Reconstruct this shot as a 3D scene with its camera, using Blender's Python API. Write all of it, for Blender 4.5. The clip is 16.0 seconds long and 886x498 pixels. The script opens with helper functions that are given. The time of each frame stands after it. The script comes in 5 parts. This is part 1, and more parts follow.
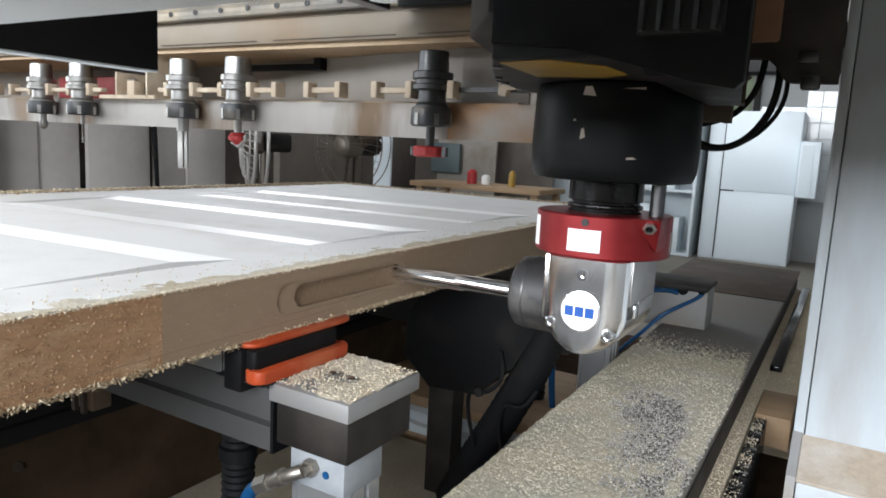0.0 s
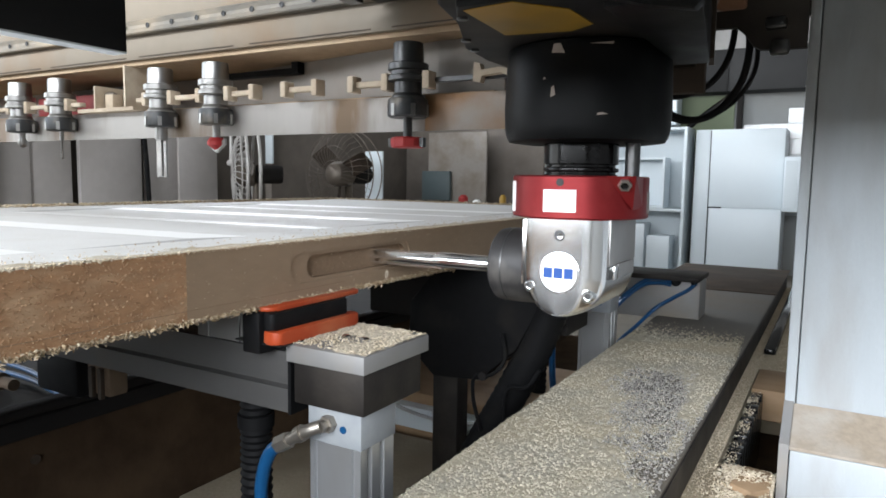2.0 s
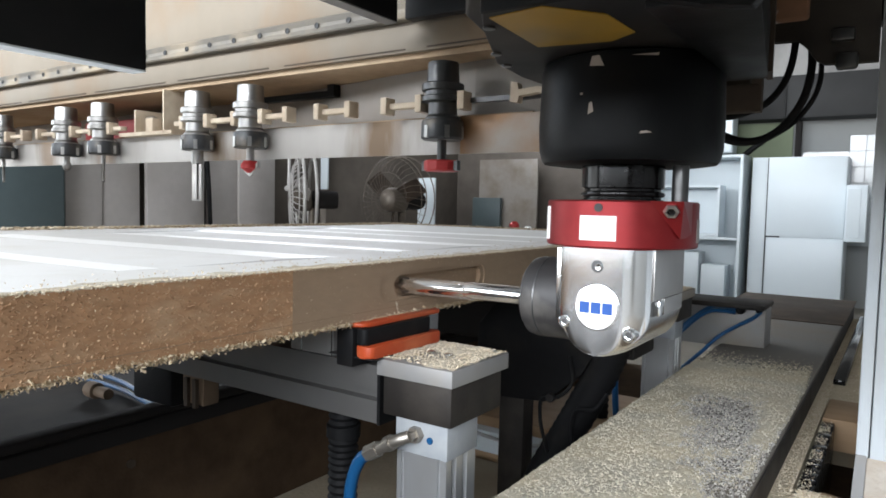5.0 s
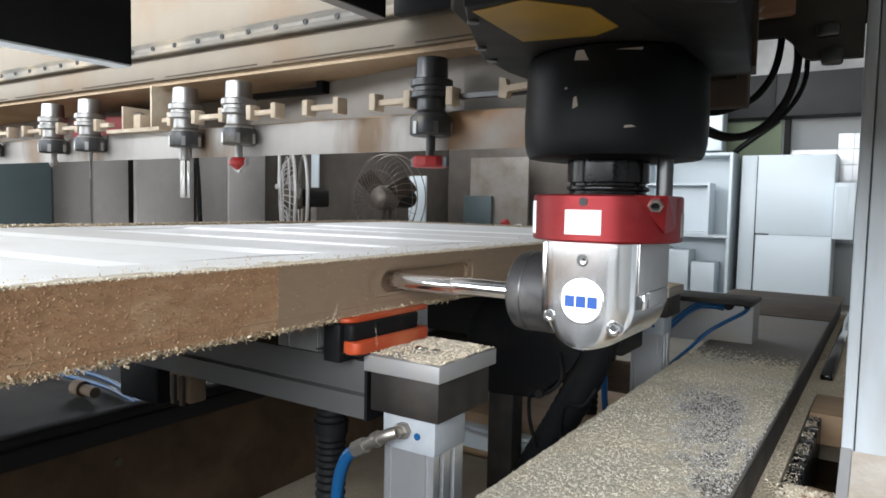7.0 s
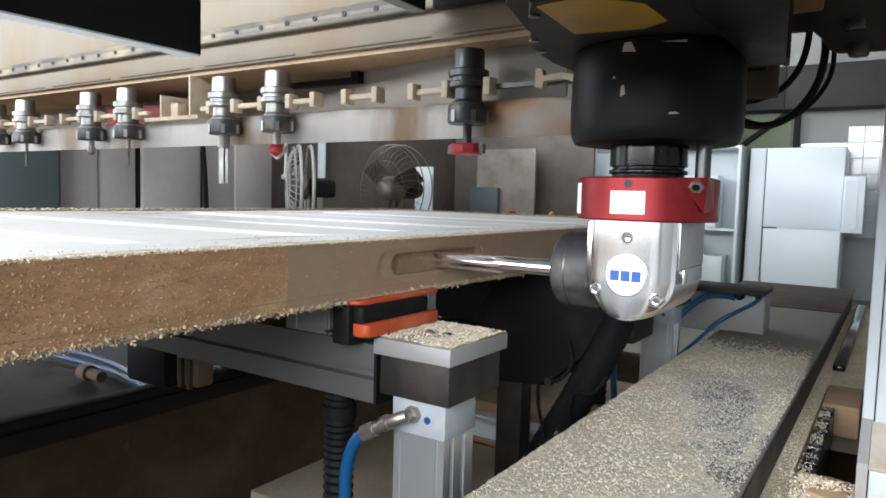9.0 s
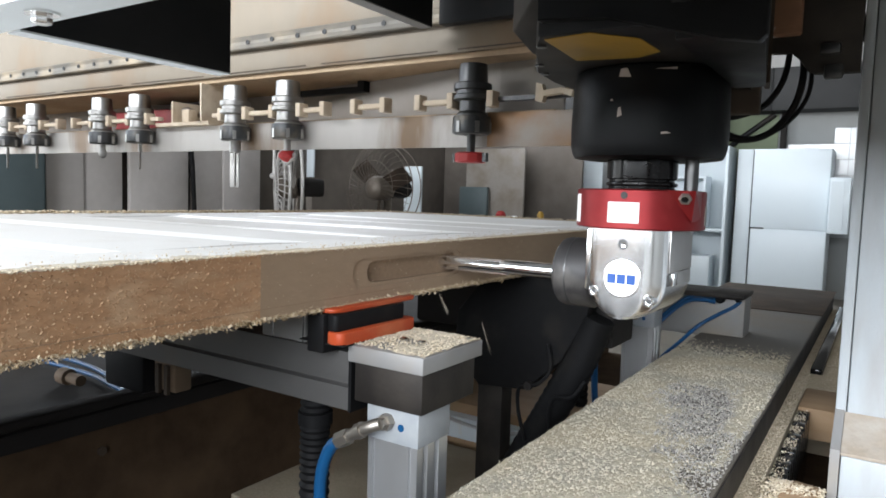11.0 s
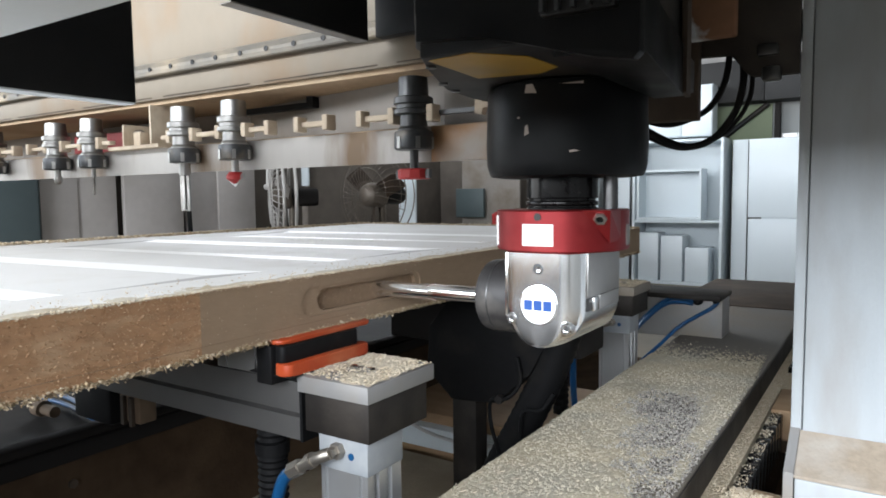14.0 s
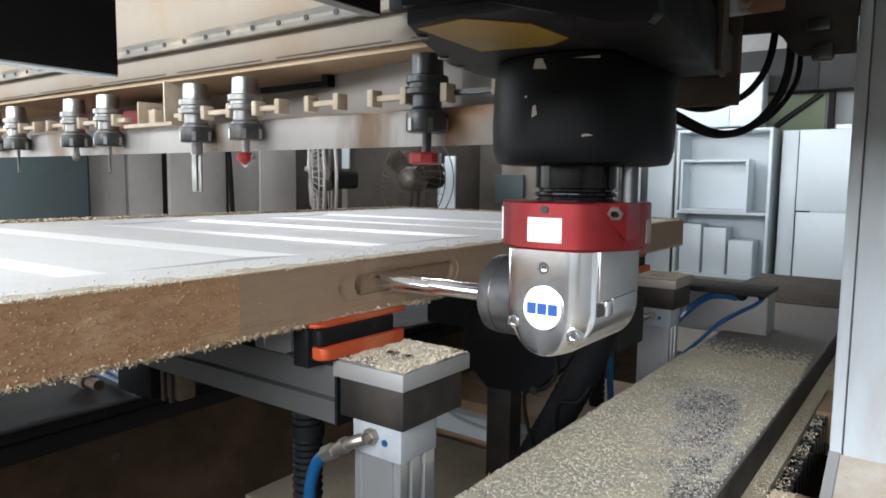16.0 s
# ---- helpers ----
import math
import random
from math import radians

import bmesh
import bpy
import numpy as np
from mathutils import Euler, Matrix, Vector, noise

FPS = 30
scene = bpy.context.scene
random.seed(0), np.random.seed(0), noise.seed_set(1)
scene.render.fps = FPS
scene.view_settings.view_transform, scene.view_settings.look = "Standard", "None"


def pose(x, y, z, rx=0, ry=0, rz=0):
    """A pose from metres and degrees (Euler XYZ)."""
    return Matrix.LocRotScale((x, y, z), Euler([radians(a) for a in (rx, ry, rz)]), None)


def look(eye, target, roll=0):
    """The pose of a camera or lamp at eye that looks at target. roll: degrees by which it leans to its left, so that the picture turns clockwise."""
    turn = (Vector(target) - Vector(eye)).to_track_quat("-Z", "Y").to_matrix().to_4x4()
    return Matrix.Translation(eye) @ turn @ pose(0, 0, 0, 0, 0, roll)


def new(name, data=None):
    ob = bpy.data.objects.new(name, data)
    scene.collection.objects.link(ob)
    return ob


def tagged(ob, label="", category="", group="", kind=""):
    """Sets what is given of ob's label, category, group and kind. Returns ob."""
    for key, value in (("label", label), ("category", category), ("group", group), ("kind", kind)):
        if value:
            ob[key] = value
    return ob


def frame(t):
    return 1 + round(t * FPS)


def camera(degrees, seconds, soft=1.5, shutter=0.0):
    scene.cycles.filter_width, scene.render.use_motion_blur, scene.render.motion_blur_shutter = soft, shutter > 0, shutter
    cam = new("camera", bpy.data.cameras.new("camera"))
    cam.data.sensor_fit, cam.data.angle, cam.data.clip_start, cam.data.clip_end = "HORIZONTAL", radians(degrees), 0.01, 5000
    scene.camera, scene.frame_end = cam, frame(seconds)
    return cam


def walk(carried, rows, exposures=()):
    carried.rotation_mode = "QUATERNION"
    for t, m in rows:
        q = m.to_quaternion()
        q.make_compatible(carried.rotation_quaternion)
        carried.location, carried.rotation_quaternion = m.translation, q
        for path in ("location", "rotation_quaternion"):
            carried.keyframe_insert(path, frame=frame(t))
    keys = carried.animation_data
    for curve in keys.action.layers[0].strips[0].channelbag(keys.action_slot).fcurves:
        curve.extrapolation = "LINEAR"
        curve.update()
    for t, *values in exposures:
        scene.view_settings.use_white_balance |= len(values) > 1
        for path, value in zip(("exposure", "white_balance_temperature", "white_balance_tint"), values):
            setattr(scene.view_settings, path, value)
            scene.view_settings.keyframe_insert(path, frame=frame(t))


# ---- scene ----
# one hand-held camera
cam = camera(66.3, 16.0, soft=1.7, shutter=0.4)
PATH = [
    (0, (0.0101, 0.1309, 1.0614), (-0.996, 1.834, 0.765), 2.92),
    (0.5, (0.0122, 0.1263, 1.0762), (-1.004, 1.820, 0.764), 3.03),
    (1, (0.0147, 0.1077, 1.0549), (-1.005, 1.815, 0.839), 1.81),
    (1.5, (0.0204, 0.0892, 1.0028), (-0.964, 1.820, 0.814), 0.87),
    (2, (0.0228, 0.0920, 1.0066), (-0.972, 1.815, 0.805), 0.90),
    (2.5, (0.0194, 0.0888, 1.0082), (-1.004, 1.797, 0.817), 1.04),
    (3, (0.0138, 0.0836, 1.0083), (-1.044, 1.771, 0.828), 1.16),
    (3.5, (0.0089, 0.0784, 1.0090), (-1.081, 1.746, 0.836), 0.77),
    (4, (0.0059, 0.0673, 1.0076), (-1.108, 1.720, 0.842), 0.86),
    (4.2, (0.0064, 0.0596, 1.0071), (-1.114, 1.710, 0.865), 1.14),
    (6.3, (0.0236, 0.0399, 1.0034), (-1.076, 1.707, 0.885), 1.00),
    (6.5, (0.0208, 0.0409, 1.0052), (-1.085, 1.703, 0.890), 0.52),
    (7, (0.0159, 0.0480, 1.0024), (-1.080, 1.716, 0.871), 1.23),
    (7.5, (0.0113, 0.0542, 1.0016), (-1.093, 1.717, 0.874), 1.48),
    (8, (0.0096, 0.0543, 0.9963), (-1.096, 1.715, 0.852), 1.58),
    (8.5, (0.0078, 0.0538, 0.9936), (-1.103, 1.711, 0.846), 1.46),
    (8.7, (0.0055, 0.0534, 0.9920), (-1.105, 1.710, 0.841), 1.52),
    (10.8, (0.0199, 0.0585, 0.9989), (-1.073, 1.725, 0.836), 1.83),
    (11, (0.0197, 0.0589, 1.0014), (-1.065, 1.732, 0.844), 1.78),
    (11.5, (0.0222, 0.0616, 1.0078), (-1.063, 1.735, 0.861), 1.40),
    (12, (0.0247, 0.0647, 1.0095), (-1.082, 1.725, 0.875), 1.95),
    (12.5, (0.0317, 0.0671, 1.0080), (-1.080, 1.723, 0.857), 1.51),
    (13, (0.0370, 0.0713, 1.0148), (-1.076, 1.725, 0.855), 0.17),
    (13.5, (0.0515, 0.0787, 1.0244), (-1.072, 1.726, 0.874), -0.42),
    (14, (0.0646, 0.0873, 1.0246), (-1.028, 1.755, 0.870), -0.61),
    (14.5, (0.0741, 0.0970, 1.0160), (-1.018, 1.764, 0.848), 0.07),
    (15, (0.0584, 0.0985, 1.0145), (-1.080, 1.734, 0.843), 0.08),
    (15.5, (0.0504, 0.0998, 1.0181), (-1.114, 1.719, 0.866), 0.45),
    (16, (0.0587, 0.0931, 1.0265), (-1.122, 1.695, 0.828), 0.67),
]

BASE = 0.50
walk(cam, [(t, look(eye, target, roll)) for t, eye, target, roll in PATH],
     [(t, BASE + e) for t, e in ((0, 0.0), (0.5, -0.08), (1.0, -0.22), (1.5, -0.12), (2.5, -0.05), (4.0, 0.0), (7.0, 0.05), (12.0, 0.06), (14.0, 0.02), (16.0, 0.0))])

# daylight: a wide unseen opening behind the camera, unseen high windows in west wall
WIN_S = (-5.0, 2.6, 1.42, 3.40)
world = bpy.data.worlds.new("world")
scene.world = world
world.use_nodes = True
wn = world.node_tree.nodes
sky = wn.new("ShaderNodeTexSky")
sky.sky_type, sky.sun_disc = "NISHITA", False
sky.sun_elevation, sky.sun_rotation = radians(40), radians(200)
world.node_tree.links.new(sky.outputs["Color"], wn["Background"].inputs["Color"])
wn["Background"].inputs["Strength"].default_value = 0.12


def window_light(name, x0, x1, y, z0, z1, watts, colour, turn):
    la = bpy.data.lights.new(name, "AREA")
    la.shape, la.size, la.size_y = "RECTANGLE", x1 - x0, z1 - z0
    la.energy, la.color = watts, colour
    ob = new(name, la)
    ob.matrix_world = pose((x0 + x1) / 2, y, (z0 + z1) / 2, *turn) if not turn[2] else pose(y, (x0 + x1) / 2, (z0 + z1) / 2, *turn)
    return ob


window_light("window_light_south", WIN_S[0], WIN_S[1], -3.98, WIN_S[2], WIN_S[3], 670, (0.88, 0.925, 0.985), (90, 0, 0))
window_light("window_light_west", -3.2, 0.9, -5.98, 0.95, 3.3, 75, (0.875, 0.93, 1.0), (90, 0, -90))
# no such window is known; added to brighten the door beyond the gantry
window_light("added_light_clerestory", 1.2, 8.0, -5.98, 2.35, 3.4, 460, (0.875, 0.93, 1.0), (90, 0, -90))


def part(name, bm, material, parent, label="", smooth=35):
    """One mesh object from a bmesh, under a thing or a part (or at top level)."""
    me = bpy.data.meshes.new(name)
    bmesh.ops.recalc_face_normals(bm, faces=bm.faces)
    bm.to_mesh(me)
    bm.free()
    for m in material if isinstance(material, (list, tuple)) else [material]:
        me.materials.append(m)
    if smooth:
        me.shade_smooth()
        me.set_sharp_from_angle(angle=radians(smooth))
    ob = new(name, me)
    if parent is not None:
        ob.parent = parent
    if label:
        ob["label"] = label
    return ob


def thing(name, label, category, group="", kind="", at=(0, 0, 0)):
    ob = new(name)
    ob.empty_display_size = 0.05
    ob.location = at
    return tagged(ob, label, category, group, kind)


def add_box(bm, x0, x1, y0, y1, z0, z1, bevel=0.0, mat=0):
    r = bmesh.ops.create_cube(bm, size=1.0)
    for v in r["verts"]:
        v.co = Vector((x0 + (v.co.x + 0.5) * (x1 - x0), y0 + (v.co.y + 0.5) * (y1 - y0), z0 + (v.co.z + 0.5) * (z1 - z0)))
    fs = list({f for v in r["verts"] for f in v.link_faces})
    for f in fs:
        f.material_index = mat
    if bevel:
        es = list({e for f in fs for e in f.edges})
        bmesh.ops.bevel(bm, geom=es, offset=bevel, segments=2, profile=0.5, affect="EDGES")
    return bm


def box(x0, x1, y0, y1, z0, z1, bevel=0.0):
    return add_box(bmesh.new(), x0, x1, y0, y1, z0, z1, bevel)


def add_lathe(bm, profile, m=None, seg=32, mat=0, a0=0.0):
    """A turned body: profile of (radius, height) along the local z axis."""
    m = m or Matrix()
    rings = []
    for r, z in profile:
        if r < 1e-6:
            rings.append([bm.verts.new(m @ Vector((0, 0, z)))])
        else:
            rings.append([bm.verts.new(m @ Vector((r * math.cos(a0 + 2 * math.pi * k / seg), r * math.sin(a0 + 2 * math.pi * k / seg), z))) for k in range(seg)])
    for a, b in zip(rings, rings[1:]):
        for k in range(seg):
            k2 = (k + 1) % seg
            vs = [a[k % len(a)], a[k2 % len(a)], b[k2 % len(b)], b[k % len(b)]]
            u = []
            for v in vs:
                if v not in u:
                    u.append(v)
            if len(u) > 2:
                f = bm.faces.new(u)
                f.material_index = mat
    for ring in (rings[0], rings[-1]):
        if len(ring) > 2:
            bm.faces.new(ring).material_index = mat
    return bm


def lathe(profile, m=None, seg=32):
    return add_lathe(bmesh.new(), profile, m, seg)


ALONG_X = Matrix.Rotation(radians(90), 4, "Y")
ALONG_Y = Matrix.Rotation(radians(-90), 4, "X")


def at(x, y, z, turn=None):
    return Matrix.Translation((x, y, z)) @ (turn or Matrix())


def smooth_path(pts, n=8):
    """A Catmull-Rom line through the points."""
    p = [Vector(q) for q in pts]
    p = [2 * p[0] - p[1]] + p + [2 * p[-1] - p[-2]]
    out = []
    for i in range(1, len(p) - 2):
        for k in range(n):
            t = k / n
            a, b, c, d = p[i - 1], p[i], p[i + 1], p[i + 2]
            out.append(0.5 * ((2 * b) + (c - a) * t + (2 * a - 5 * b + 4 * c - d) * t * t + (3 * b - a - 3 * c + d) * t ** 3))
    out.append(p[-2])
    return out


def add_tube(bm, pts, r, seg=10, ripple=0.0, mat=0):
    rings, up = [], Vector((0.3, 0.2, 1)).normalized()
    for i, q in enumerate(pts):
        d = (pts[min(i + 1, len(pts) - 1)] - pts[max(i - 1, 0)]).normalized()
        a = d.cross(up).normalized()
        b = d.cross(a)
        rr = r * (1 + (ripple if i % 2 else -ripple))
        rings.append([bm.verts.new(q + rr * (math.cos(2 * math.pi * k / seg) * a + math.sin(2 * math.pi * k / seg) * b)) for k in range(seg)])
    for a, b in zip(rings, rings[1:]):
        for k in range(seg):
            bm.faces.new((a[k], a[(k + 1) % seg], b[(k + 1) % seg], b[k])).material_index = mat
    bm.faces.new(rings[0])
    bm.faces.new(rings[-1])
    return bm


def tube(pts, r, seg=10, n=8, ripple=0.0):
    return add_tube(bmesh.new(), smooth_path(pts, n), r, seg, ripple)


def prism(outline, axis, a, b, bevel=0.0):
    """An outline of (u, v) swept along an axis from a to b; u, v are the other two axes in order."""
    bm = bmesh.new()
    def co(u, v, w):
        return {"x": (w, u, v), "y": (u, w, v), "z": (u, v, w)}[axis]
    lo = [bm.verts.new(co(u, v, a)) for u, v in outline]
    hi = [bm.verts.new(co(u, v, b)) for u, v in outline]
    n = len(outline)
    bm.faces.new(lo)
    bm.faces.new(hi)
    for k in range(n):
        bm.faces.new((lo[k], lo[(k + 1) % n], hi[(k + 1) % n], hi[k]))
    if bevel:
        bmesh.ops.bevel(bm, geom=[e for e in bm.edges], offset=bevel, segments=2, profile=0.5, affect="EDGES")
    return bm


def stadium(y0, y1, z, half, n=10):
    """A slot outline with round ends, in (y, z)."""
    out = [(y1 - half + half * math.sin(math.pi * k / n), z - half * math.cos(math.pi * k / n)) for k in range(n + 1)]
    out += [(y0 + half - half * math.sin(math.pi * k / n), z + half * math.cos(math.pi * k / n)) for k in range(n + 1)]
    return out


# materials

def material(name, colour, rough=0.5, metal=0.0, grain=0.0, grain_scale=60.0, second=None, patches=6.0, patch=(0.45, 0.7),
             bump=0.0, bump_scale=200.0, rough_var=0.1, coat=0.0, stretch=(1, 1, 1), emit=0.0, gloss=0.5):
    """A surface with a base colour, fine grain, larger patches of a second colour, and relief."""
    m = bpy.data.materials.new(name)
    m.use_nodes = True
    nt = m.node_tree
    b = nt.nodes["Principled BSDF"]
    b.inputs["Roughness"].default_value = rough
    b.inputs["Metallic"].default_value = metal
    b.inputs["Coat Weight"].default_value = coat
    b.inputs["Specular IOR Level"].default_value = gloss
    tc = nt.nodes.new("ShaderNodeTexCoord")
    mp = nt.nodes.new("ShaderNodeMapping")
    mp.inputs["Scale"].default_value = stretch
    nt.links.new(tc.outputs["Object"], mp.inputs["Vector"])

    def noise_tex(scale, detail=4.0):
        n = nt.nodes.new("ShaderNodeTexNoise")
        n.inputs["Scale"].default_value = scale
        n.inputs["Detail"].default_value = detail
        nt.links.new(mp.outputs["Vector"], n.inputs["Vector"])
        return n

    g = noise_tex(grain_scale)
    mixg = nt.nodes.new("ShaderNodeMix")
    mixg.data_type = "RGBA"
    mixg.inputs["A"].default_value = (*[c * (1 - grain) for c in colour], 1)
    mixg.inputs["B"].default_value = (*[min(1, c * (1 + grain)) for c in colour], 1)
    nt.links.new(g.outputs["Fac"], mixg.inputs["Factor"])
    out = mixg.outputs["Result"]
    if second:
        p = noise_tex(patches, 6.0)
        ramp = nt.nodes.new("ShaderNodeValToRGB")
        ramp.color_ramp.elements[0].position, ramp.color_ramp.elements[1].position = patch
        nt.links.new(p.outputs["Fac"], ramp.inputs["Fac"])
        mx = nt.nodes.new("ShaderNodeMix")
        mx.data_type = "RGBA"
        mx.inputs["B"].default_value = (*second, 1)
        nt.links.new(out, mx.inputs["A"])
        nt.links.new(ramp.outputs["Color"], mx.inputs["Factor"])
        out = mx.outputs["Result"]
    nt.links.new(out, b.inputs["Base Color"])
    rv = noise_tex(grain_scale * 0.3)
    mr = nt.nodes.new("ShaderNodeMapRange")
    mr.inputs["To Min"].default_value = max(0.02, rough - rough_var)
    mr.inputs["To Max"].default_value = min(1.0, rough + rough_var)
    nt.links.new(rv.outputs["Fac"], mr.inputs["Value"])
    nt.links.new(mr.outputs["Result"], b.inputs["Roughness"])
    if bump:
        bt = noise_tex(bump_scale, 5.0)
        bn = nt.nodes.new("ShaderNodeBump")
        bn.inputs["Strength"].default_value = bump
        bn.inputs["Distance"].default_value = 0.002
        nt.links.new(bt.outputs["Fac"], bn.inputs["Height"])
        nt.links.new(bn.outputs["Normal"], b.inputs["Normal"])
    if emit:
        b.inputs["Emission Color"].default_value = (*colour, 1)
        b.inputs["Emission Strength"].default_value = emit
    return m


def chip_material(name, a, b_, c):
    """Loose wood chips: each piece takes its own shade."""
    m = bpy.data.materials.new(name)
    m.use_nodes = True
    nt = m.node_tree
    bs = nt.nodes["Principled BSDF"]
    bs.inputs["Roughness"].default_value = 0.9
    geo = nt.nodes.new("ShaderNodeNewGeometry")
    ramp = nt.nodes.new("ShaderNodeValToRGB")
    ramp.color_ramp.elements[0].color = (*a, 1)
    ramp.color_ramp.elements[1].color = (*c, 1)
    e = ramp.color_ramp.elements.new(0.5)
    e.color = (*b_, 1)
    nt.links.new(geo.outputs["Random Per Island"], ramp.inputs["Fac"])
    nt.links.new(ramp.outputs["Color"], bs.inputs["Base Color"])
    return m


MDF = material("raw_mdf", (0.345, 0.195, 0.102), 0.85, grain=0.40, grain_scale=150, second=(0.45, 0.305, 0.185), patches=60, patch=(0.46, 0.74), bump=0.5, bump_scale=220, stretch=(1, 0.4, 1))
MDF_GREY = material("greyish_lock_block_mdf", (0.28, 0.195, 0.125), 0.85, grain=0.12, grain_scale=140, second=(0.34, 0.245, 0.165), patches=9, patch=(0.42, 0.75), bump=0.2, bump_scale=350, stretch=(1, 0.4, 1))
MDF_CUT = material("fresh_cut_mdf", (0.25, 0.168, 0.105), 0.9, grain=0.2, grain_scale=200, bump=0.5, bump_scale=400)
DOOR_FACE = material("dusty_primer", (0.69, 0.685, 0.67), 0.7, gloss=0.25, grain=0.05, grain_scale=300, second=(0.61, 0.595, 0.56), patches=14, patch=(0.5, 0.8), bump=0.25, bump_scale=900)
# long bevels whitened in colour to stand in for window glint
DOOR_BEVEL = material("brightened_bevel_primer", (0.93, 0.93, 0.92), 0.45, grain=0.02, grain_scale=100)
# end bevels greyed in colour to stand in for their shade
DOOR_SIDE = material("shaded_bevel_primer", (0.38, 0.375, 0.365), 0.6, grain=0.08, grain_scale=200)
CHIPS = chip_material("wood_chips", (0.30, 0.205, 0.11), (0.47, 0.36, 0.23), (0.62, 0.52, 0.38))
EDGE_DUST = material("cream_sawdust", (0.50, 0.455, 0.37), 0.95, gloss=0.1, grain=0.3, grain_scale=500, second=(0.40, 0.34, 0.25), patches=30, bump=0.5, bump_scale=400)
CHIPS_GREY = chip_material("dusty_chips", (0.38, 0.34, 0.265), (0.50, 0.45, 0.35), (0.64, 0.59, 0.48))
CHIPS_SLATE = chip_material("slate_grey_chips", (0.175, 0.165, 0.152), (0.26, 0.248, 0.228), (0.50, 0.47, 0.415))
CHIPS_PALE = chip_material("pale_wood_chips", (0.46, 0.37, 0.25), (0.60, 0.51, 0.38), (0.74, 0.66, 0.53))
TABLE = material("dusty_steel_table", (0.150, 0.143, 0.132), 0.75, gloss=0.3, grain=0.25, grain_scale=420, second=(0.155, 0.135, 0.11), patches=6, patch=(0.40, 0.62), bump=0.35, bump_scale=300)
LEDGE = material("dust_covered_ledge", (0.52, 0.45, 0.335), 0.95, gloss=0.1, grain=0.25, grain_scale=260, second=(0.42, 0.35, 0.25), patches=8, bump=0.7, bump_scale=300)
STEEL = material("polished_steel", (0.88, 0.88, 0.88), 0.20, 1.0, grain=0.05, grain_scale=90, rough_var=0.08, second=(0.70, 0.68, 0.65), patches=18, patch=(0.55, 0.85))
TOOLSTEEL = material("tool_steel", (0.38, 0.37, 0.355), 0.36, 1.0, grain=0.08, grain_scale=120, rough_var=0.1)
CARBIDE = material("dark_tool_steel", (0.09, 0.09, 0.09), 0.35, 0.8, grain=0.2, grain_scale=150)
COLLET = material("dusty_black_collet", (0.0234, 0.0217, 0.0217), 0.55, 0.2, grain=0.15, grain_scale=150, second=(0.10, 0.092, 0.082), patches=30, patch=(0.5, 0.8))
NUT_MAT = material("blackened_collet_nut", (0.07, 0.072, 0.075), 0.4, 0.6, grain=0.2, grain_scale=130, second=(0.20, 0.17, 0.13), patches=40, patch=(0.5, 0.8))
RED = material("red_anodised", (0.20, 0.012, 0.014), 0.40, 0.6, grain=0.12, grain_scale=120, second=(0.24, 0.028, 0.026), patches=30, patch=(0.55, 0.8), rough_var=0.08)
NECK = material("black_oxide_neck", (0.006, 0.0055, 0.0055), 0.14, 0.0, gloss=0.2, grain=0.2, grain_scale=120)
RUST_PLATE = material("rusty_plate", (0.42, 0.24, 0.12), 0.5, 0.1, grain=0.1, grain_scale=40, second=(0.46, 0.42, 0.38), patches=7, patch=(0.5, 0.7))
# bed chips, colour darkened for the shade under the door
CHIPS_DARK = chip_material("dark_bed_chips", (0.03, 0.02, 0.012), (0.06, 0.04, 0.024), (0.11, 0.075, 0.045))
BLACK = material("matt_black_cover", (0.0045, 0.005, 0.0055), 0.45, gloss=0.13, grain=0.2, grain_scale=90, second=(0.014, 0.0135, 0.013), patches=13, patch=(0.50, 0.85), bump=0.08, rough_var=0.15)
BLACK_PAINT = material("black_sheet_metal", (0.010, 0.0105, 0.0112), 0.5, gloss=0.2, grain=0.2, grain_scale=60, second=(0.022, 0.021, 0.020), patches=6)
RUBBER = material("black_rubber", (0.007, 0.007, 0.0075), 0.6, gloss=0.15, grain=0.3, grain_scale=100, second=(0.018, 0.016, 0.014), patches=18, patch=(0.55, 0.8))
HOOD = material("light_grey_hood_paint", (0.62, 0.66, 0.68), 0.42, grain=0.03, grain_scale=50, second=(0.52, 0.53, 0.52), patches=5, patch=(0.5, 0.8), bump=0.12, bump_scale=160)
COLUMN = material("hammered_grey_paint", (0.37, 0.40, 0.42), 0.40, grain=0.05, grain_scale=60, second=(0.30, 0.295, 0.285), patches=14, patch=(0.45, 0.75), bump=0.22, bump_scale=300, stretch=(1.6, 1.0, 0.35))
DUSTY_COLUMN = material("sawdust_on_paint", (0.3036, 0.25, 0.1904), 0.9, grain=0.25, grain_scale=160, second=(0.40, 0.375, 0.34), patches=14, bump=0.4, bump_scale=260)
CREAM = material("cream_machine_paint", (0.205, 0.172, 0.130), 0.55, gloss=0.3, grain=0.08, grain_scale=40, second=(0.205, 0.130, 0.070), patches=8, patch=(0.48, 0.75), bump=0.15, bump_scale=120, stretch=(0.8, 1, 0.5))
DUST_BROWN = material("brown_dusty_steel", (0.38, 0.27, 0.17), 0.85, grain=0.2, grain_scale=80, second=(0.48, 0.37, 0.25), patches=5, bump=0.3, bump_scale=180)
RACK_PLATE = material("brushed_rack_plate", (0.48, 0.455, 0.425), 0.42, 0.15, grain=0.06, grain_scale=60, second=(0.21, 0.14, 0.085), patches=11, patch=(0.46, 0.64), stretch=(1, 1, 0.25))
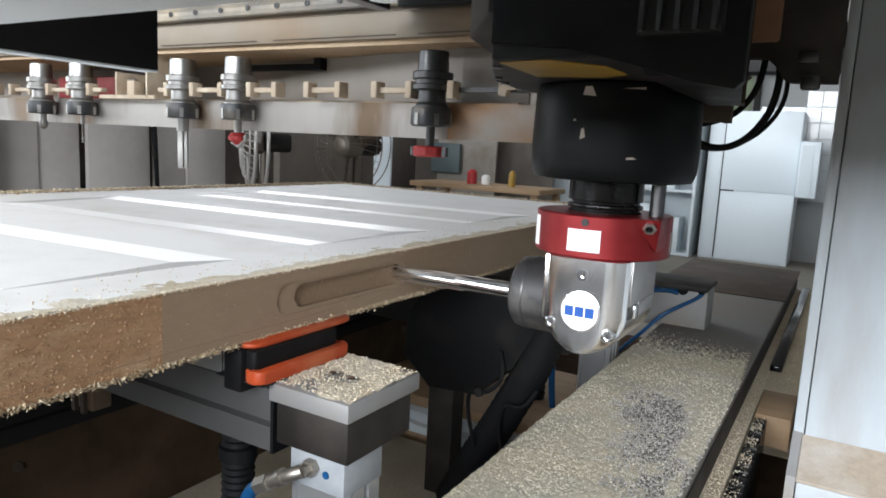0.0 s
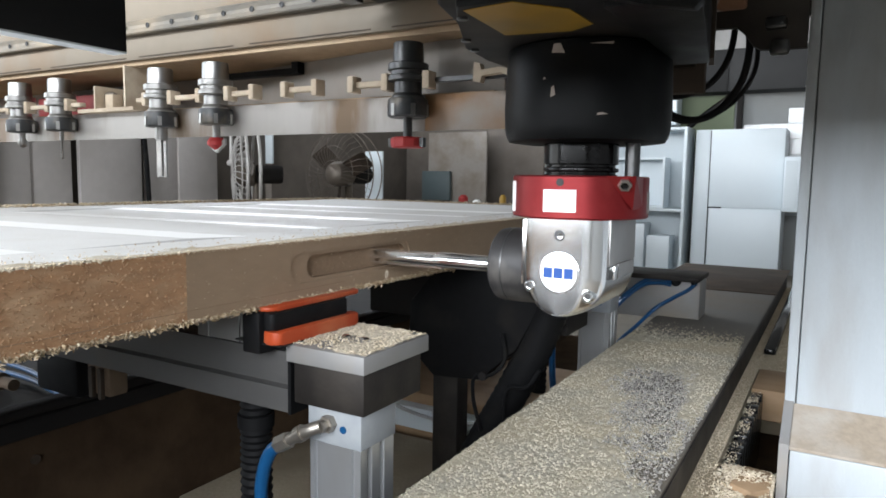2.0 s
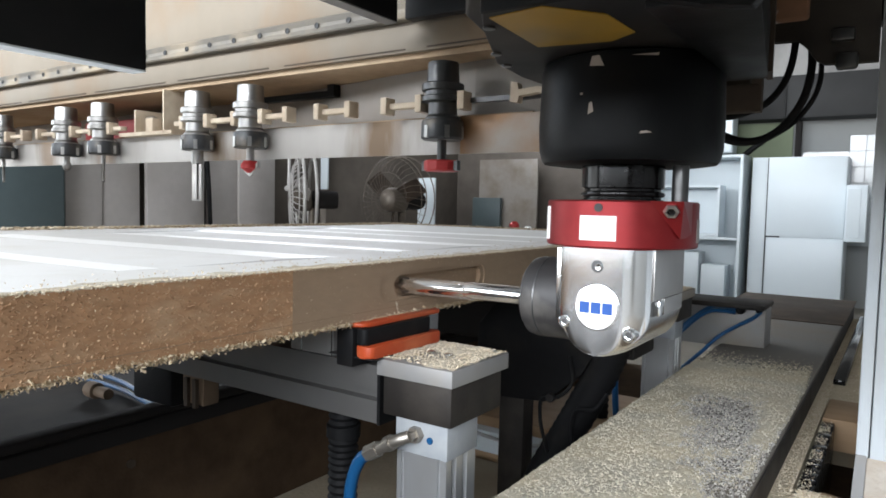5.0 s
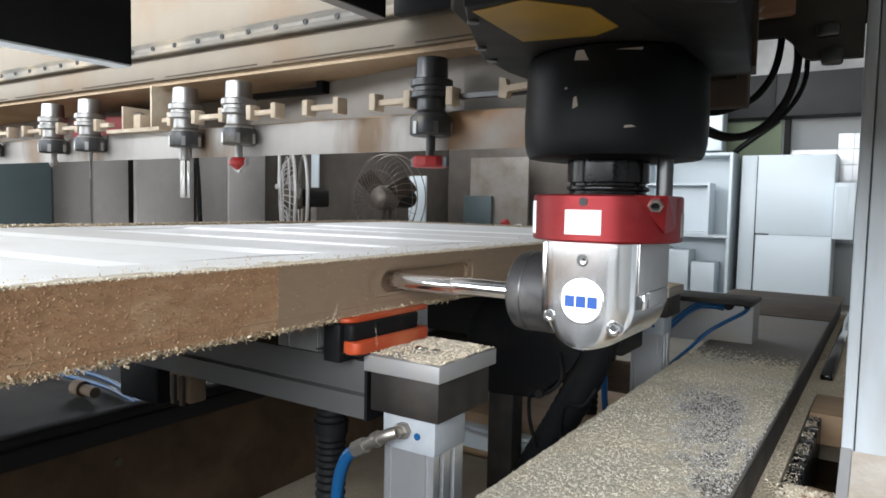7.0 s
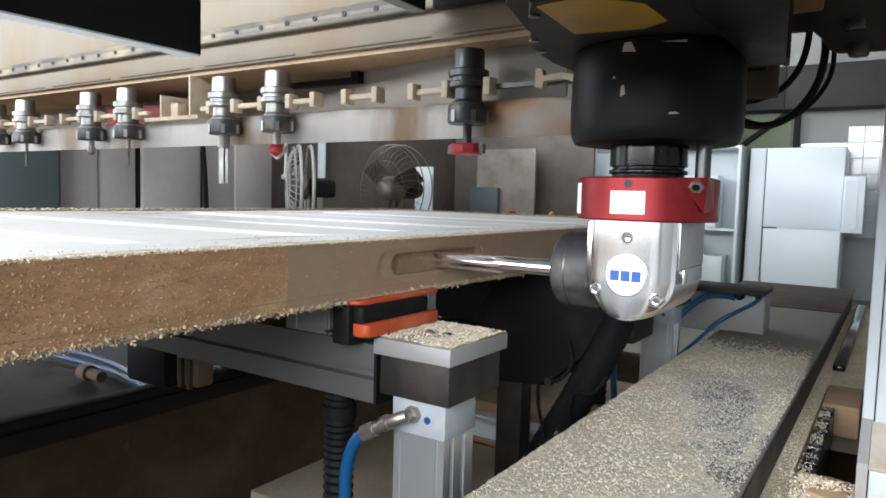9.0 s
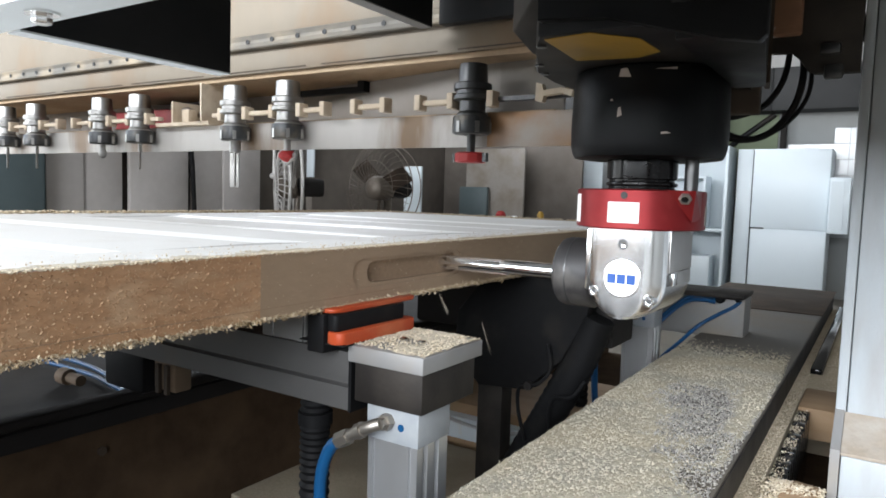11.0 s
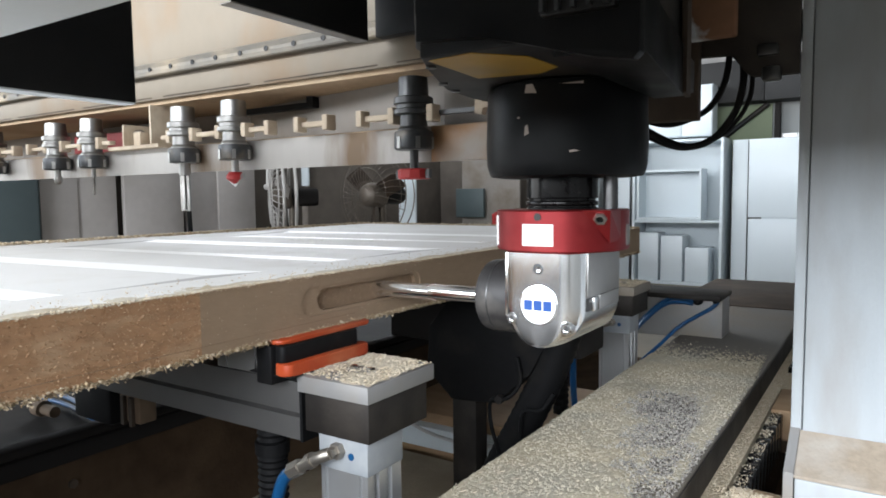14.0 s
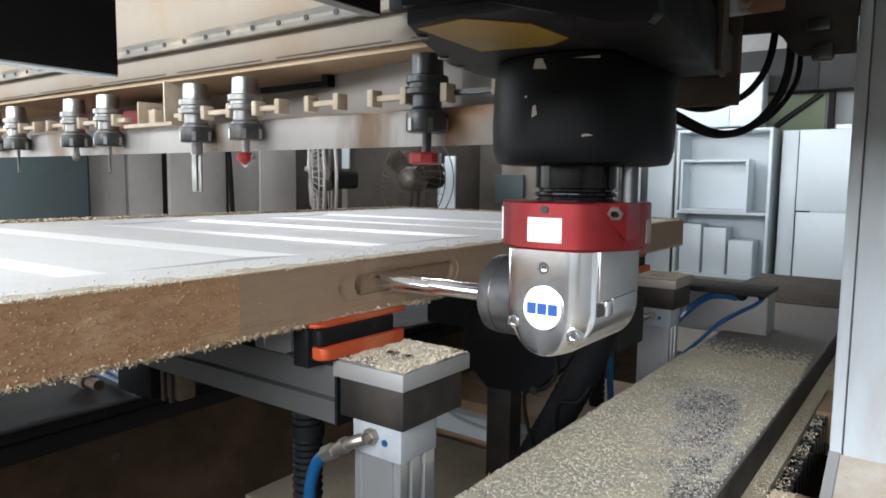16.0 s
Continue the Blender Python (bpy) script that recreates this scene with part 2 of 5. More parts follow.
RACK_WOOD = material("dusty_fork_plastic", (0.52, 0.42, 0.31), 0.7, grain=0.12, grain_scale=160, second=(0.66, 0.57, 0.44), patches=25, bump=0.2)
RAIL = material("ground_rail_steel", (0.15, 0.138, 0.118), 0.6, 0.2, grain=0.08, grain_scale=60, second=(0.34, 0.28, 0.20), patches=9)
DARK_HOLE = material("rail_bolt_head", (0.03, 0.03, 0.03), 0.5, 0.5)
ALU = material("anodised_aluminium", (0.60, 0.61, 0.62), 0.34, 0.75, grain=0.04, grain_scale=60, second=(0.50, 0.49, 0.47), patches=10, patch=(0.5, 0.8), stretch=(1, 1, 0.3))
# beam aluminium with the shade under the door put into its colour
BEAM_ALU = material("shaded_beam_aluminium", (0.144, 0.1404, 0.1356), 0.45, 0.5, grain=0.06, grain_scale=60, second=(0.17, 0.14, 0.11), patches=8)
FAN_LIGHT = material("pale_fan_cage", (0.52, 0.50, 0.48), 0.4, 0.4, grain=0.08)
TILE = material("white_glazed_tile", (0.42, 0.45, 0.47), 0.12, grain=0.03, grain_scale=20)
ALU_DULL = material("dusty_aluminium", (0.27, 0.265, 0.26), 0.55, 0.25, grain=0.06, grain_scale=60, second=(0.30, 0.25, 0.19), patches=8)
DARK_BLOCK = material("dark_brown_steel_block", (0.017, 0.01445, 0.01275), 0.6, 0.1, gloss=0.3, grain=0.2, grain_scale=120, second=(0.05, 0.042, 0.035), patches=12, bump=0.15)
ORANGE = material("orange_rubber", (0.42, 0.055, 0.011), 0.55, grain=0.08, grain_scale=150, second=(0.52, 0.13, 0.05), patches=18)
BLUE = material("blue_air_hose", (0.007, 0.070, 0.185), 0.35, grain=0.06, grain_scale=80)
DARK_BROWN = material("soiled_brown_plate", (0.045, 0.031, 0.021), 0.8, grain=0.25, grain_scale=70, second=(0.085, 0.058, 0.038), patches=9, bump=0.2)
BACK_GREY = material("dusty_rack_back", (0.26, 0.235, 0.21), 0.7, grain=0.1, grain_scale=30, second=(0.20, 0.165, 0.13), patches=5)
SIDE_STEEL = material("dull_machined_steel", (0.42, 0.41, 0.40), 0.42, 0.9, grain=0.06, grain_scale=90)
SAWDUST = material("settled_sawdust", (0.49, 0.435, 0.325), 0.95, gloss=0.1, grain=0.2, grain_scale=520, second=(0.40, 0.375, 0.315), patches=14, patch=(0.42, 0.70), bump=0.5, bump_scale=380)
PALE_DUST = material("pale_sawdust", (0.56, 0.49, 0.38), 0.95, grain=0.3, grain_scale=600, bump=0.5, bump_scale=420)
BRASS = material("nickel_brass_fitting", (0.36, 0.33, 0.29), 0.45, 0.9, grain=0.1, grain_scale=120)
CAP = material("pale_painted_cap", (0.30, 0.32, 0.34), 0.4, grain=0.05, grain_scale=80, second=(0.42, 0.43, 0.43), patches=20, patch=(0.5, 0.8))
STICKER = material("white_paper_sticker", (0.90, 0.895, 0.88), 0.5, grain=0.02)
LOGO_BLUE = material("blue_print", (0.007, 0.0585, 0.2475), 0.4)
YELLOW = material("worn_yellow_label", (0.33, 0.19, 0.015), 0.5, grain=0.1, grain_scale=60, second=(0.22, 0.15, 0.05), patches=14)
TORN = material("torn_tape", (0.40, 0.34, 0.29), 0.8, grain=0.1)
GREY_PAINT = material("grey_carriage_paint", (0.011, 0.0115, 0.0125), 0.55, gloss=0.2, grain=0.1, grain_scale=70, second=(0.030, 0.025, 0.020), patches=7)
RUST = material("rusty_bracket", (0.20, 0.10, 0.055), 0.8, grain=0.25, grain_scale=60, second=(0.52, 0.56, 0.60), patches=20, patch=(0.54, 0.61))
RED_BOX = material("red_painted_steel", (0.38, 0.022, 0.022), 0.5, grain=0.1, grain_scale=40)
DULL_RED = material("dull_red_paint", (0.20, 0.014, 0.014), 0.6, grain=0.15, grain_scale=40, second=(0.12, 0.02, 0.018), patches=12)
WALL = material("plastered_wall", (0.26, 0.27, 0.27), 0.9, grain=0.05, grain_scale=8, second=(0.24, 0.24, 0.23), patches=0.8, bump=0.2, bump_scale=40)
GREEN_WALL = material("green_plaster", (0.19, 0.225, 0.15), 0.9, grain=0.1, grain_scale=6)
CEIL = material("greyed_ceiling", (0.27, 0.265, 0.255), 0.9, grain=0.05, grain_scale=5)
FLOOR = material("dusty_concrete_floor", (0.22, 0.20, 0.17), 0.8, grain=0.15, grain_scale=12, second=(0.26, 0.225, 0.18), patches=1.5, bump=0.3)
SHEET = material("grey_faced_board", (0.47, 0.44, 0.42), 0.6, grain=0.08, grain_scale=20, second=(0.38, 0.35, 0.325), patches=2)
TEAL = material("dark_teal_cabinet", (0.075, 0.10, 0.105), 0.55, grain=0.08, grain_scale=20)
# store boards, the shade at the back is put into their colour
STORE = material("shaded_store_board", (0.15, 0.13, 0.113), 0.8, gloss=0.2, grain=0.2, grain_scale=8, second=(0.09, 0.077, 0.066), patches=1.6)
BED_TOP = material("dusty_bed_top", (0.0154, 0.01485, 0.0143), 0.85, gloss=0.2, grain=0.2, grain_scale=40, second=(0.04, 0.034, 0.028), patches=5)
# near-black colour with deep shade put in, shared by rails and posts
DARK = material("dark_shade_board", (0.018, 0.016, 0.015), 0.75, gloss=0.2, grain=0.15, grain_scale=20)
WHITE = material("white_lacquered_board", (0.69, 0.755, 0.79), 0.35, grain=0.01, grain_scale=10)
# darker copy of the white board, shade coloured into sides and recesses
WHITE_SHADED = material("white_board_shadow_side", (0.60, 0.66, 0.69), 0.4, grain=0.02)
GAP = material("dark_joint", (0.02, 0.02, 0.02), 0.8)
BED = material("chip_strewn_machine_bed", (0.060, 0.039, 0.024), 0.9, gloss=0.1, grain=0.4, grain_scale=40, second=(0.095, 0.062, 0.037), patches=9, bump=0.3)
WOOD = material("plain_wood", (0.36, 0.24, 0.14), 0.7, grain=0.15, grain_scale=30, stretch=(1, 6, 6), second=(0.30, 0.19, 0.10), patches=6)
LEG_WOOD = material("soiled_wood", (0.16, 0.11, 0.07), 0.8, grain=0.2, grain_scale=60)
FAN_METAL = material("dull_fan_wire", (0.16, 0.135, 0.112), 0.45, 0.6, grain=0.1)


# ---------------------------------------------------------------- the room
def slab(name, x0, x1, y0, y1, z0, z1, mat, label):
    ob = part(name, box(x0, x1, y0, y1, z0, z1), mat, None, smooth=0)
    return tagged(ob, label, "room", kind="structure")


slab("floor", -6.2, 4.2, -4.2, 9.2, -0.12, 0.0, FLOOR, "dusty concrete workshop floor strewn with sawdust")
slab("ceiling", -6.2, 4.2, -4.2, 9.2, 3.6, 3.72, CEIL, "whitewashed flat workshop ceiling")
bm = bmesh.new()
for y0, y1, z0, z1 in ((-4.2, -3.2, 0, 3.6), (0.9, 1.2, 0, 3.6), (8.0, 9.2, 0, 3.6), (1.2, 8.0, 0, 2.35), (1.2, 8.0, 3.4, 3.6), (-3.2, 0.9, 0, 0.95), (-3.2, 0.9, 3.3, 3.6)):
    add_box(bm, -6.2, -6.0, y0, y1, z0, z1)
tagged(part("wall_west", bm, WALL, None, smooth=0), "plastered workshop wall with a wide window opening", "room", kind="structure")
slab("wall_east", 4.0, 4.2, -4.2, 9.2, 0, 3.6, WALL, "plain plastered workshop wall beside the machine")


def wall_with_window(name, y0, y1, x_edges, z0, z1, label):
    """A wall across x with one opening through it."""
    wx0, wx1 = x_edges
    bm = bmesh.new()
    add_box(bm, -6.0, wx0, y0, y1, 0, 3.6)
    add_box(bm, wx1, 4.0, y0, y1, 0, 3.6)
    add_box(bm, wx0, wx1, y0, y1, 0, z0)
    add_box(bm, wx0, wx1, y0, y1, z1, 3.6)
    return tagged(part(name, bm, WALL, None, smooth=0), label, "room", kind="structure")


wall_with_window("wall_south", -4.2, -4.0, WIN_S[:2], WIN_S[2], WIN_S[3], "plastered wall with a wide high opening")
WALL_N = slab("wall_north", -6.0, 4.0, 8.6, 8.8, 0, 3.6, WALL, "far plastered wall with white glazed tiles and a green field")


# ---------------------------------------------------------------- the door leaf being milled
DX0, DX1, DY0, DY1, DZ0, DZ1 = -1.187, -0.394, -0.55, 1.585, 0.8975, 0.95


def loop(bm, pts):
    vs = [bm.verts.new(p) for p in pts]
    return vs, [bm.edges.new((vs[k], vs[(k + 1) % len(vs)])) for k in range(len(vs))]


def band(bm, a, c, mi):
    for k in range(len(a)):
        bm.faces.new((a[k], a[(k + 1) % len(a)], c[(k + 1) % len(c)], c[k])).material_index = mi


def make_door():
    d = thing("door_leaf", "white primed door leaf with brown MDF edges, lying on pods", "door leaf")
    # core: edge side with the milled lock slot, the other sides and the underside
    bm = bmesh.new()
    YS = 0.431          # the greyer lock block begins here
    slot, inner = stadium(0.543, 0.738, 0.925, 0.0140), stadium(0.566, 0.730, 0.925, 0.0108)
    bm.faces.new([bm.verts.new((DX1, y, z)) for y, z in ((DY0, DZ0), (YS, DZ0), (YS, DZ1), (DY0, DZ1))])
    rect, re_ = loop(bm, [(DX1, y, z) for y, z in ((YS, DZ0), (DY1, DZ0), (DY1, DZ1), (YS, DZ1))])
    s0, se = loop(bm, [(DX1, y, z) for y, z in slot])
    s1, s1e = loop(bm, [(DX1 - 0.0016, y, z) for y, z in slot])
    i0, ie = loop(bm, [(DX1 - 0.0016, y, z) for y, z in inner])
    i1, _ = loop(bm, [(DX1 - 0.007, y, z) for y, z in inner])
    for f in bmesh.ops.triangle_fill(bm, edges=re_ + se, use_beauty=True)["geom"] + bmesh.ops.triangle_fill(bm, edges=s1e + ie, use_beauty=True)["geom"]:
        if isinstance(f, bmesh.types.BMFace):
            f.material_index = 2
    band(bm, s0, s1, 2)
    band(bm, i0, i1, 1)
    bm.faces.new(i1).material_index = 1
    for q in ([(DX0, DY0, DZ0), (DX1, DY0, DZ0), (DX1, DY1, DZ0), (DX0, DY1, DZ0)], [(DX0, DY0, DZ0), (DX0, DY1, DZ0), (DX0, DY1, DZ1), (DX0, DY0, DZ1)],
              [(DX0, DY0, DZ0), (DX1, DY0, DZ0), (DX1, DY0, DZ1), (DX0, DY0, DZ1)], [(DX0, DY1, DZ0), (DX1, DY1, DZ0), (DX1, DY1, DZ1), (DX0, DY1, DZ1)]):
        bm.faces.new([bm.verts.new(p) for p in q])
    bmesh.ops.remove_doubles(bm, verts=bm.verts, dist=1e-5)
    part("core", bm, [MDF, MDF_CUT, MDF_GREY], d, "raw brown MDF core with a milled lock slot", smooth=0)
    part("saw_line", box(DX1 + 0.00005, DX1 + 0.0003, DY0 + 0.01, 0.62, 0.9052, 0.9057), MDF_CUT, d, "thin dark saw line", smooth=0)
    # primed face with bevelled recesses
    bm = bmesh.new()
    _, te = loop(bm, [(DX0, DY0, DZ1), (DX1, DY0, DZ1), (DX1, DY1, DZ1), (DX0, DY1, DZ1)])
    holes, drop, panels = [], 0.0008, []
    for k in range(-2, 3):
        n, f = 0.345 * k, 0.338 * k
        o = [(-0.480, 0.332 + n), (-0.464, 0.562 + f), (-1.070, 0.512 + f), (-1.045, 0.295 + n)]
        i = [(-0.4825, 0.371 + n), (-0.494, 0.517 + f), (-1.052, 0.470 + f), (-1.030, 0.335 + n)]
        holes += loop(bm, [(p, q, DZ1) for p, q in o])[1]
        panels.append((o, i))
    bmesh.ops.triangle_fill(bm, edges=te + holes, use_beauty=True)
    part("face", bm, DOOR_FACE, d, "dusty off-white primed face", smooth=0)
    for o, i in panels:
        bm = bmesh.new()
        ov, _ = loop(bm, [(p, q, DZ1) for p, q in o])
        iv, _ = loop(bm, [(p, q, DZ1 - drop) for p, q in i])
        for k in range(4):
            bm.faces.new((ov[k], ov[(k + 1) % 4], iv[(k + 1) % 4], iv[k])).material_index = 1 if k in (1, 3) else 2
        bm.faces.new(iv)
        part("recessed_panel", bm, [DOOR_FACE, DOOR_BEVEL, DOOR_SIDE], d, "recessed panel with bevels coloured lighter and darker for the light", smooth=0)


make_door()


def scatter(name, n, where, size, mat, label, flat=0.5, seed=3):
    """Many small loose chips in one mesh."""
    rnd = random.Random(seed)
    verts, faces = [], []
    for _ in range(n):
        x, y, z, s = where(rnd)
        s = s or rnd.uniform(*size)
        m = Euler((rnd.uniform(-1, 1), rnd.uniform(-1, 1), rnd.uniform(0, 6.3))).to_matrix()
        b = len(verts)
        for q in ((-1, -0.45, 0), (1, -0.5, 0.1), (0.7, 0.5, 0), (-0.8, 0.42, -0.1), (0.1, 0.0, flat * 1.6)):
            p = m @ Vector([c * s * rnd.uniform(0.7, 1.3) for c in q])
            verts.append((x + p.x, y + p.y, z + p.z))
        faces += [(b, b + 1, b + 2, b + 3), (b, b + 1, b + 4), (b + 1, b + 2, b + 4), (b + 2, b + 3, b + 4), (b + 3, b, b + 4)]
    me = bpy.data.meshes.new(name)
    me.from_pydata(verts, [], faces)
    me.materials.append(mat)
    return tagged(new(name, me), label, "wood chips", kind="stuff")


def along_edges(r):
    k = r.random()
    if k < 0.08:
        return DX1 + r.gauss(-0.0003, 0.001), r.uniform(0.1, DY1), DZ1 + r.uniform(-0.0015, 0.0003), r.uniform(0.0003, 0.0010)
    if k < 0.86:
        return DX1 + r.gauss(-0.001, 0.0015), r.uniform(0.1, DY1), DZ0 + r.gauss(-0.0008, 0.0014), (r.uniform(0.0010, 0.0022) if r.random() < 0.12 else 0)
    if k < 0.95:
        return DX0 + abs(r.gauss(0, 0.012)), r.uniform(0.3, DY1), DZ1 + r.uniform(0, 0.003), r.uniform(0.0006, 0.0034)
    return r.uniform(DX0, DX1), DY1 - abs(r.gauss(0, 0.006)), DZ1 + 0.001, r.uniform(0.0006, 0.0036)


scatter("edge_chips", 20000, along_edges, (0.0003, 0.0012), CHIPS, "pale frayed wood chips clinging to the door edges")


def along_rim(r):
    k = r.random()
    if k < 0.62:
        return DX1 + r.gauss(-0.0010, 0.0012), r.uniform(0.1, DY1), DZ1 + r.uniform(-0.0006, 0.0010), 0
    if k < 0.90:
        return DX0 + 0.02 * r.random() ** 2 + 0.004 * noise.noise(Vector((0, r.random(), 0))), r.uniform(0.3, DY1), DZ1 + r.uniform(0, 0.004), r.uniform(0.0006, 0.0032)
    return r.uniform(DX0, DX1), DY1 - abs(r.gauss(0, 0.007)), DZ1 + r.uniform(0, 0.003), r.uniform(0.0006, 0.0034)


scatter("rim_chips", 11000, along_rim, (0.0003, 0.0011), CHIPS_PALE, "pale shavings lying along the rim of the door face", seed=14)


def on_door(r):
    return DX1 - 0.004 - abs(r.gauss(0, 0.035)), r.uniform(0.1, DY1), DZ1 + 0.0003, 0


scatter("door_chips", 900, on_door, (0.0004, 0.0011), CHIPS, "fine pale chips scattered on the door face", seed=5)

# ---------------------------------------------------------------- the dusty side table and its rail
TX0, TX1, TZ = -0.272, -0.088, 0.7475


def make_table():
    t = thing("side_table", "long dark steel machine table covered in fine wood chips", "machine table", kind="structure")
    part("table_top", box(TX0, TX1, -0.3, 2.28, TZ - 0.035, TZ, 0.004), TABLE, t)
    part("far_board", box(TX0 - 0.12, TX1 + 0.002, 1.86, 2.40, TZ + 0.0003, TZ + 0.0022, 0.0008), DARK_BROWN, t, "dark brown board at the far end")
    # thin near-black strip over the side face of the table
    part("side_strip", box(TX1 + 0.0002, TX1 + 0.0016, -0.3, 2.28, TZ - 0.0345, TZ - 0.0012), DARK_BLOCK, t, "dark strip along the table side", smooth=0)
    # sawdust-buried ledge with a dark opening for the toothed bar
    bm = bmesh.new()
    for x0, x1, y0, y1 in ((TX1 - 0.012, -0.0685, -0.3, 2.28), (-0.0685, -0.012, -0.3, 0.828), (-0.0685, -0.012, 1.275, 2.28)):
        add_box(bm, x0, x1, y0, y1, TZ - 0.14, TZ - 0.0355)
    part("ledge", bm, LEDGE, t, "lower ledge buried in sawdust", smooth=0)
    part("side_web", box(TX0 + 0.03, TX1 - 0.01, -0.3, 2.28, 0.45, TZ - 0.036), BED, t)


make_table()


def bump_at(x, y, cx, cy, sx, sy):
    return math.exp(-((x - cx) / sx) ** 2 - ((y - cy) / sy) ** 2)


def cover(x, y):
    """How thickly the sawdust lies on the table: bare slate-grey patches, a tan patch by the rim, thinning out along the table."""
    n = 0.8 * noise.noise(Vector((x * 22, y * 14, 3.1))) + 0.7 * noise.noise(Vector((x * 75, y * 60, 7.7))) + 0.5 * noise.noise(Vector((x * 220, y * 200, 1.7)))
    bare = 0.90 * bump_at(x, y, -0.160, 0.96, 0.065, 0.12) + 0.62 * bump_at(x, y, -0.130, 0.80, 0.045, 0.11) + 0.62 * bump_at(x, y, -0.102, 0.68, 0.028, 0.09)
    tan = 0.75 * bump_at(x, y, -0.108, 0.95, 0.014, 0.08) + 0.5 * bump_at(x, y, -0.16, 1.13, 0.08, 0.07)
    far = min(1.0, max(0.0, (y - 1.05) / 0.25))
    n = n * (1 - far) + far * 0.9 * noise.noise(Vector((x * 330, y * 260, 4.4)))
    return 1.00 - bare + tan - max(0.0, (y - 1.04) / 0.36) + 0.42 * n - 0.9 * max(0.0, (x - TX1 + 0.009) / 0.009)


def dust_sheet(name, x0, x1, y0, y1, z, cell, keep, high, mat, label, seed=1):
    """A thin uneven layer of settled dust with a ragged outline."""
    nx, ny = int((x1 - x0) / cell), int((y1 - y0) / cell)
    verts, faces, at_ = [], [], {}

    def vert(i, j):
        if (i, j) not in at_:
            x, y = x0 + i * cell, y0 + j * cell
            k = max(0.0, min(1.0, (keep(x, y) - 0.30) / 0.35))
            at_[i, j] = len(verts)
            verts.append((x, y, z + 0.0001 + high * k * (0.65 + 0.5 * noise.noise(Vector((x * 260, y * 260, seed))) + 0.35 * noise.noise(Vector((x * 560, y * 560, seed))))))
        return at_[i, j]

    for i in range(nx):
        for j in range(ny):
            if keep(x0 + (i + 0.5) * cell, y0 + (j + 0.5) * cell) > 0.30:
                faces.append((vert(i, j), vert(i + 1, j), vert(i + 1, j + 1), vert(i, j + 1)))
    me = bpy.data.meshes.new(name)
    me.from_pydata(verts, [], faces)
    me.shade_smooth()
    me.materials.append(mat)
    return tagged(new(name, me), label, "sawdust", kind="stuff")


dust_sheet("table_dust", TX0 + 0.001, TX1 - 0.001, 0.30, 1.62, TZ, 0.0021, cover, 0.0032, SAWDUST, "settled tan and grey sawdust layer on the table")


def on_table(r):
    # thick near the cutter, with a swept patch of bare steel, thinning out further along
    while True:
        x, y = r.uniform(TX0 + 0.002, TX1 - 0.002), 0.30 + 1.5 * r.random() ** 1.5
        if r.random() < cover(x, y) * (1.0 if y < 1.0 else max(0.0, 1.0 - (y - 1.0) / 0.5)):
            return x, y, TZ + 0.0022 * min(1.0, max(0.1, cover(x, y))), 0


scatter("table_chips", 30000, on_table, (0.0004, 0.0016), CHIPS_GREY, "grey and tan sawdust chips lying thick on the table", seed=7)


def on_patch(r):
    while True:
        x, y = r.uniform(TX0 + 0.004, TX1 - 0.003), r.gauss(0.85, 0.20)
        if 0.45 < y < 1.15 and cover(x, y) < 0.35 + 0.6 * r.random():
            return x, y, TZ + 0.0012, 0


scatter("table_lumps", 350, on_table, (0.0012, 0.0021), CHIPS_GREY, "larger tan shavings among the sawdust on the table", seed=17)
scatter("slate_chips", 9000, on_patch, (0.0004, 0.0017), CHIPS_SLATE, "slate grey and pale chips on the bare patches of the table", seed=9)


def on_ledge(r):
    if r.random() < 0.6:
        return r.uniform(TX1 + 0.0005, -0.0685), r.uniform(0.3, 2.2), TZ - 0.035, 0
    return r.uniform(-0.0685, -0.0125), (r.uniform(0.45, 0.828) if r.random() < 0.5 else r.uniform(1.275, 2.2)), TZ - 0.035, 0


scatter("ledge_chips", 12000, on_ledge, (0.0003, 0.0011), CHIPS_PALE, "pale sawdust heaped on the lower ledge", seed=8)


